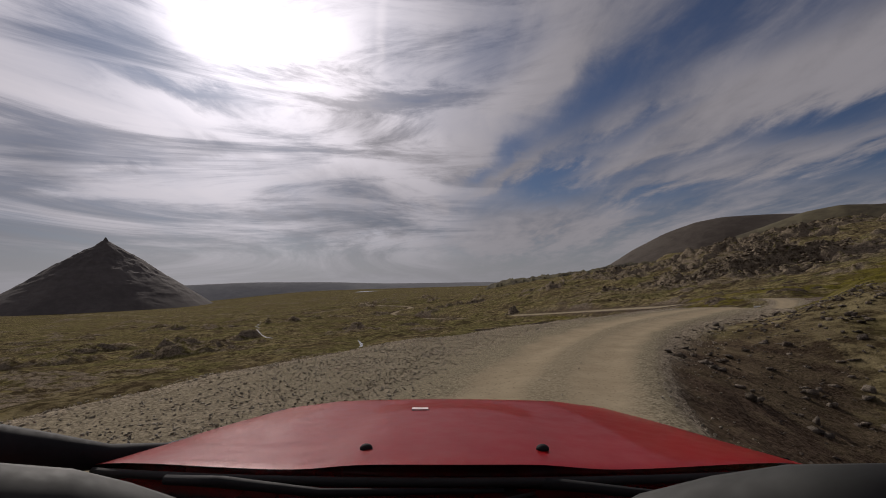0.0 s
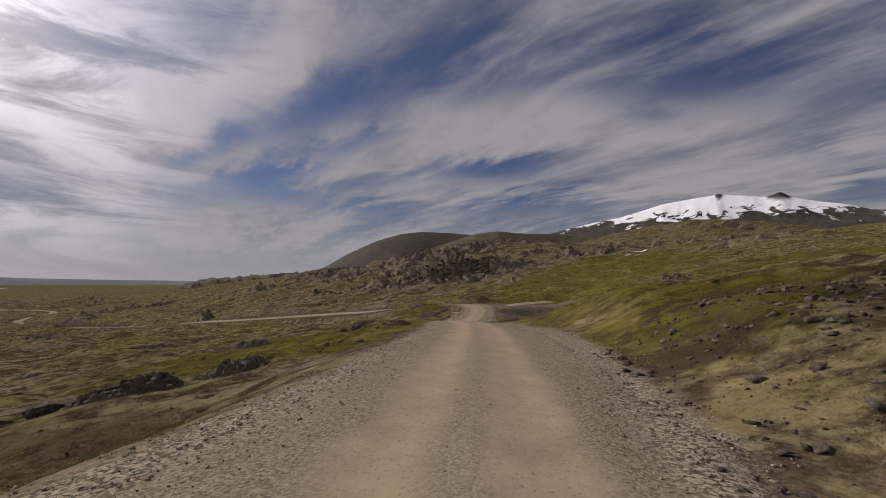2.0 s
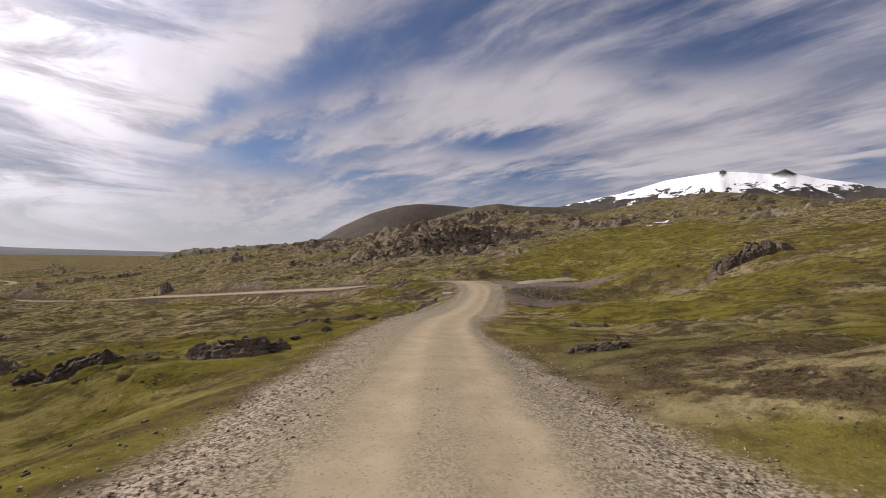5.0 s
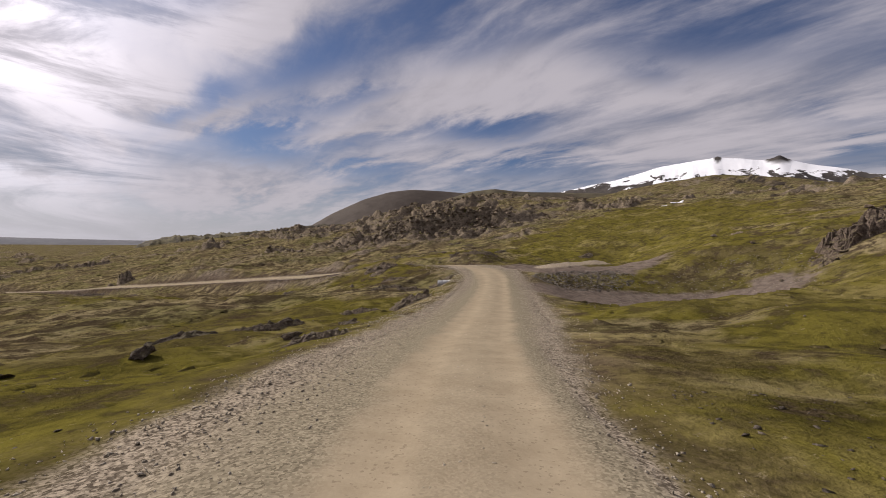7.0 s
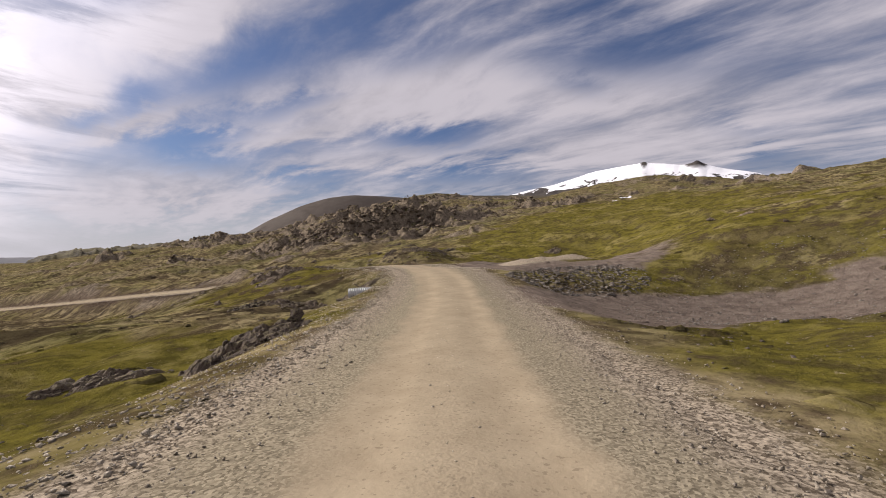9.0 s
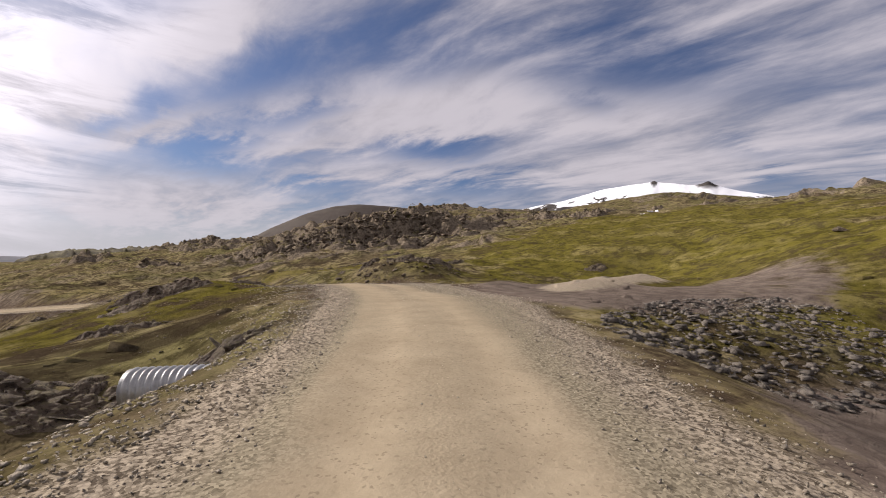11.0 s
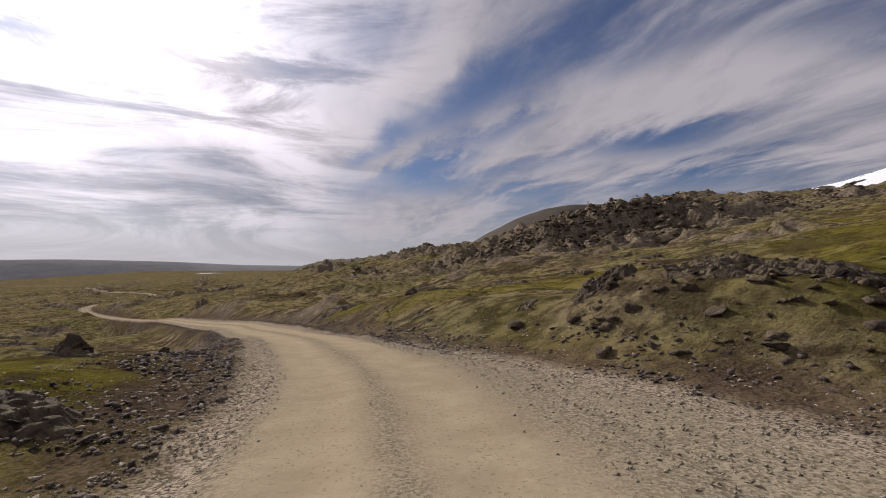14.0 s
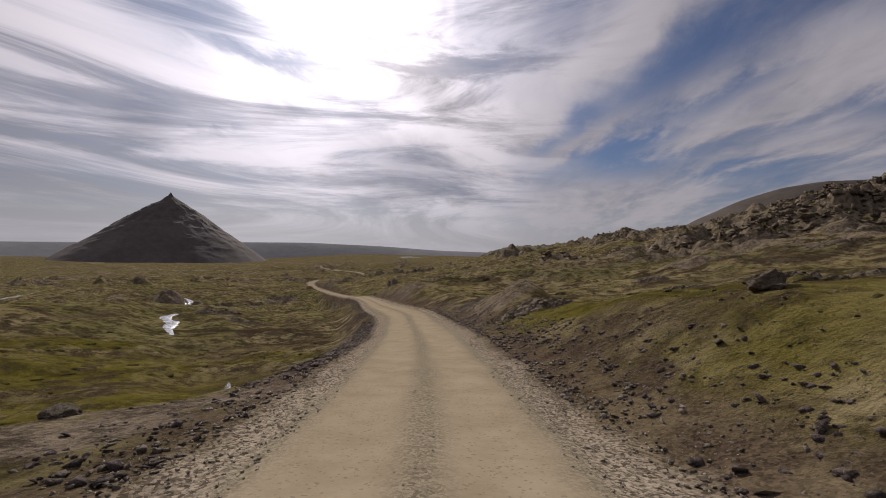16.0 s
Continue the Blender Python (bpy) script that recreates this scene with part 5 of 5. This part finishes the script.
def red_car():
    car = new("red_car")
    car.matrix_world = pose(0.0, 0.0, 0.0, 0, 1.67, 0) @ Matrix.Translation((-0.03, 0, 0))
    # bonnet with its raised middle and rolled nose
    rows = []
    for j in range(27):
        t = j / 20
        y = 0.871 + 0.882 * t
        row = []
        for k in range(61):
            u = -1 + k / 30
            tt = min(t, 1.2)
            half = 0.804 - 0.06 * tt - 0.087 * tt * tt
            yy = y + (0.158 - 0.108 * min(t, 1)) * u * u
            z = 1.185 - 0.09 * t - 0.030 * u * u - 0.017 * u ** 8
            rise = 1 / (1 + math.exp((abs(u) - 0.30) * 22)) / (1 + math.exp((t - 0.80 + 0.5 * u * u) * 18))
            z += 0.016 * rise
            fold = 1 / (1 + math.exp(-(abs(u) - 0.60 - 0.12 * t) * 30))
            z -= 0.008 * fold * min(1, 3 * t)
            if t > 1:
                z -= 0.9 * (t - 1) ** 1.5
            row.append((u * half, yy, z))
        rows.append(row)
    bonnet = part("bonnet", patchwork(rows, 0.012), RED, car, "glossy red bonnet with a raised middle")
    for x, y in ((-0.184, 0.996), (0.203, 0.993)):
        bm = bmesh.new()
        bmesh.ops.create_uvsphere(bm, u_segments=12, v_segments=8, radius=0.012)
        for v in bm.verts:
            v.co = Vector((v.co.x * 1.2 + x, v.co.y + y, v.co.z * 0.8 + 1.186))
        part("washer_nozzle", bm, BLACK, bonnet, "small black washer nozzle")
    part("sticker", block(-0.115, -0.062, 1.44, 1.46, 1.137, 1.1455, 0.001), plain_material("pale_mark_colour", (0.7, 0.62, 0.6), 0.6), bonnet, "small pale mark on the bonnet", False)
    # black edge and snorkel along one wing
    part("wing_seal", tube([(-0.650, 1.80, 1.040), (-0.730, 1.50, 1.062), (-0.770, 1.245, 1.094), (-0.815, 1.08, 1.136), (-0.88, 0.99, 1.178), (-0.965, 0.935, 1.212), (-1.03, 0.90, 1.24)],
                           [0.006, 0.010, 0.016, 0.028, 0.040, 0.046, 0.046], 14), BLACK, car, "matt black air pipe along the wing")
    gloss = plain_material("glossy_cowl", (0.035, 0.034, 0.038), 0.22, spread=0.3, size=9, spec=0.6)
    cowl = part("cowl", patchwork([[(-0.84 + 1.68 * k / 30, 0.968 + 0.158 * (k / 15 - 1) ** 2 - 0.085 * j, 1.163 - 0.047 * (k / 15 - 1) ** 2 - 0.011 * j - 0.006 * (j % 2)) for k in range(31)] for j in range(6)], 0.012), gloss, car,
                "glossy dark cowl below the windscreen")
    for k in range(9):
        x = -0.62 + 0.155 * k
        part("vent_slot", block(x - 0.055, x + 0.055, 0.775 + 0.16 * x * x, 0.788 + 0.16 * x * x, 1.138 - 0.05 * x * x, 1.150 - 0.05 * x * x, 0.003), BLACK, cowl)
    part("bonnet_seal", tube([(-0.80 + 1.60 * k / 20, 0.862 + 0.158 * (k / 10 - 1) ** 2, 1.172 - 0.045 * (k / 10 - 1) ** 2) for k in range(21)], [0.009] * 21, 8), RUBBER, car, "black rubber seal behind the bonnet")
    for x0, x1, y0, z0 in ((-0.58, 0.10, 0.86, 1.158), (0.06, 0.70, 0.85, 1.158)):
        w = part("wiper", tube([(x0, y0 + 0.07, z0 - 0.01), (x0 + 0.14, y0 + 0.01, z0 + 0.012), ((x0 + x1) / 2, y0 - 0.03, z0 + 0.010), (x1, y0 + 0.0, z0)], [0.010, 0.011, 0.008, 0.004], 8), BLACK, car, "black windscreen wiper at rest")
        part("wiper_blade", tube([(x0 + 0.10, y0 - 0.05, z0 - 0.004), ((x0 + x1) / 2, y0 - 0.072, z0), (x1 - 0.04, y0 - 0.05, z0 - 0.004), (x1 + 0.06, y0 + 0.01, z0 - 0.008)], [0.004, 0.006, 0.006, 0.003], 6), RUBBER, w)
    # body sides, nose, tail
    out = [(2.02, 0.45), (2.05, 0.72), (1.86, 0.90), (1.2, 0.98), (0.75, 1.06), (0.30, 1.16), (-1.75, 1.16), (-1.86, 1.0), (-1.88, 0.5), (-1.55, 0.42), (-1.50, 0.66), (-1.32, 0.80), (-1.02, 0.80), (-0.84, 0.66),
           (-0.78, 0.38), (0.94, 0.38), (0.99, 0.66), (1.17, 0.80), (1.47, 0.80), (1.65, 0.66), (1.70, 0.42)]
    for sx in (-1, 1):
        part("body_side", side_panel(out, sx * 0.74, -sx * 0.05), RED, car, "red painted body side", False)
        part("door_handle", block(sx * 0.74, sx * 0.77, -0.62, -0.46, 0.98, 1.01, 0.008), BLACK, car)
        part("door_mirror", block(sx * 0.86, sx * 1.02, 0.34, 0.46, 1.10, 1.26, 0.04), BLACK, car)
        part("side_window", side_panel([(0.30, 1.17), (-0.10, 1.68), (-1.70, 1.68), (-1.78, 1.17)], sx * 0.735, -sx * 0.02), GLASS_DARK, car, "dark tinted side window", False)
        part("windscreen_pillar", tube([(sx * 0.80, 0.80, 1.11), (sx * 0.76, 0.30, 1.50), (sx * 0.70, -0.06, 1.76)], [0.035, 0.03, 0.035], 8), RED, car)
        trim = [(-0.50, 0.37, 1.342), (-0.41, 0.449, 1.298), (-0.377, 0.474, 1.275), (-0.34, 0.50, 1.246), (-0.302, 0.523, 1.212), (-0.26, 0.545, 1.165)] if sx < 0 else \
               [(0.20, 0.585, 1.175), (0.26, 0.565, 1.222), (0.321, 0.525, 1.259), (0.375, 0.486, 1.287), (0.44, 0.42, 1.315)]
        part("pillar_trim", tube(trim, [0.064] * len(trim), 16), TRIM, car, "grey-green dashboard corner trim")
        part("headlight", block(sx * 0.52, sx * 0.74, 1.96, 2.05, 0.74, 0.90, 0.03), LENS, car, "clear round-edged headlight")
    part("nose", block(-0.72, 0.72, 1.80, 2.03, 0.62, 0.99, 0.06), RED, car, "red nose panel below the bonnet")
    part("grille", block(-0.46, 0.46, 2.00, 2.06, 0.70, 0.88, 0.02), BLACK, car, "black slotted grille")
    part("front_bumper", block(-0.80, 0.80, 1.86, 2.16, 0.40, 0.62, 0.06), BLACK, car, "matt black front bumper")
    part("rear_bumper", block(-0.80, 0.80, -2.02, -1.82, 0.42, 0.62, 0.05), BLACK, car, "matt black rear bumper")
    part("tailgate", block(-0.72, 0.72, -1.86, -1.76, 0.6, 1.70, 0.04), RED, car, "red tailgate")
    part("roof", block(-0.74, 0.74, -1.82, -0.04, 1.74, 1.80, 0.028), RED, car, "red painted roof")
    part("floor_pan", block(-0.70, 0.70, -1.78, 1.82, 0.34, 0.44, 0.02), BLACK, car)
    part("dashboard", block(-0.69, 0.69, 0.22, 0.66, 0.80, 1.06, 0.06), BLACK, car, "black dashboard")
    for sx in (-0.36, 0.36):
        part("seat_base", block(sx - 0.24, sx + 0.24, -0.75, -0.25, 0.48, 0.72, 0.07), CLOTH, car)
        part("seat_back", block(sx - 0.23, sx + 0.23, -0.92, -0.76, 0.68, 1.28, 0.06), CLOTH, car)
    for sx in (-1, 1):
        for wy in (1.32, -1.17):
            bm = bmesh.new()
            prof = [(0.19, -0.10), (0.30, -0.11), (0.335, -0.085), (0.345, 0.0), (0.335, 0.085), (0.30, 0.11), (0.19, 0.10)]
            ring = [[bm.verts.new((px_, r * math.cos(2 * math.pi * q / 32), r * math.sin(2 * math.pi * q / 32))) for r, px_ in prof] for q in range(32)]
            for q in range(32):
                for k in range(len(prof) - 1):
                    bm.faces.new((ring[q][k], ring[q][k + 1], ring[(q + 1) % 32][k + 1], ring[(q + 1) % 32][k]))
            wheel = part("wheel", bm, RUBBER, car, "black road tyre on an alloy rim", True, pose(sx * 0.66, wy, 0.345))
            bm = bmesh.new()
            bmesh.ops.create_cone(bm, cap_ends=True, segments=24, radius1=0.195, radius2=0.17, depth=0.12)
            for v in bm.verts:
                v.co = Vector((v.co.z * sx, v.co.x, v.co.y))
            part("rim", bm, CHROME, wheel, "silver alloy rim")
    return tagged(car, "small red off-road car standing on the gravel track", "car")


red_car()
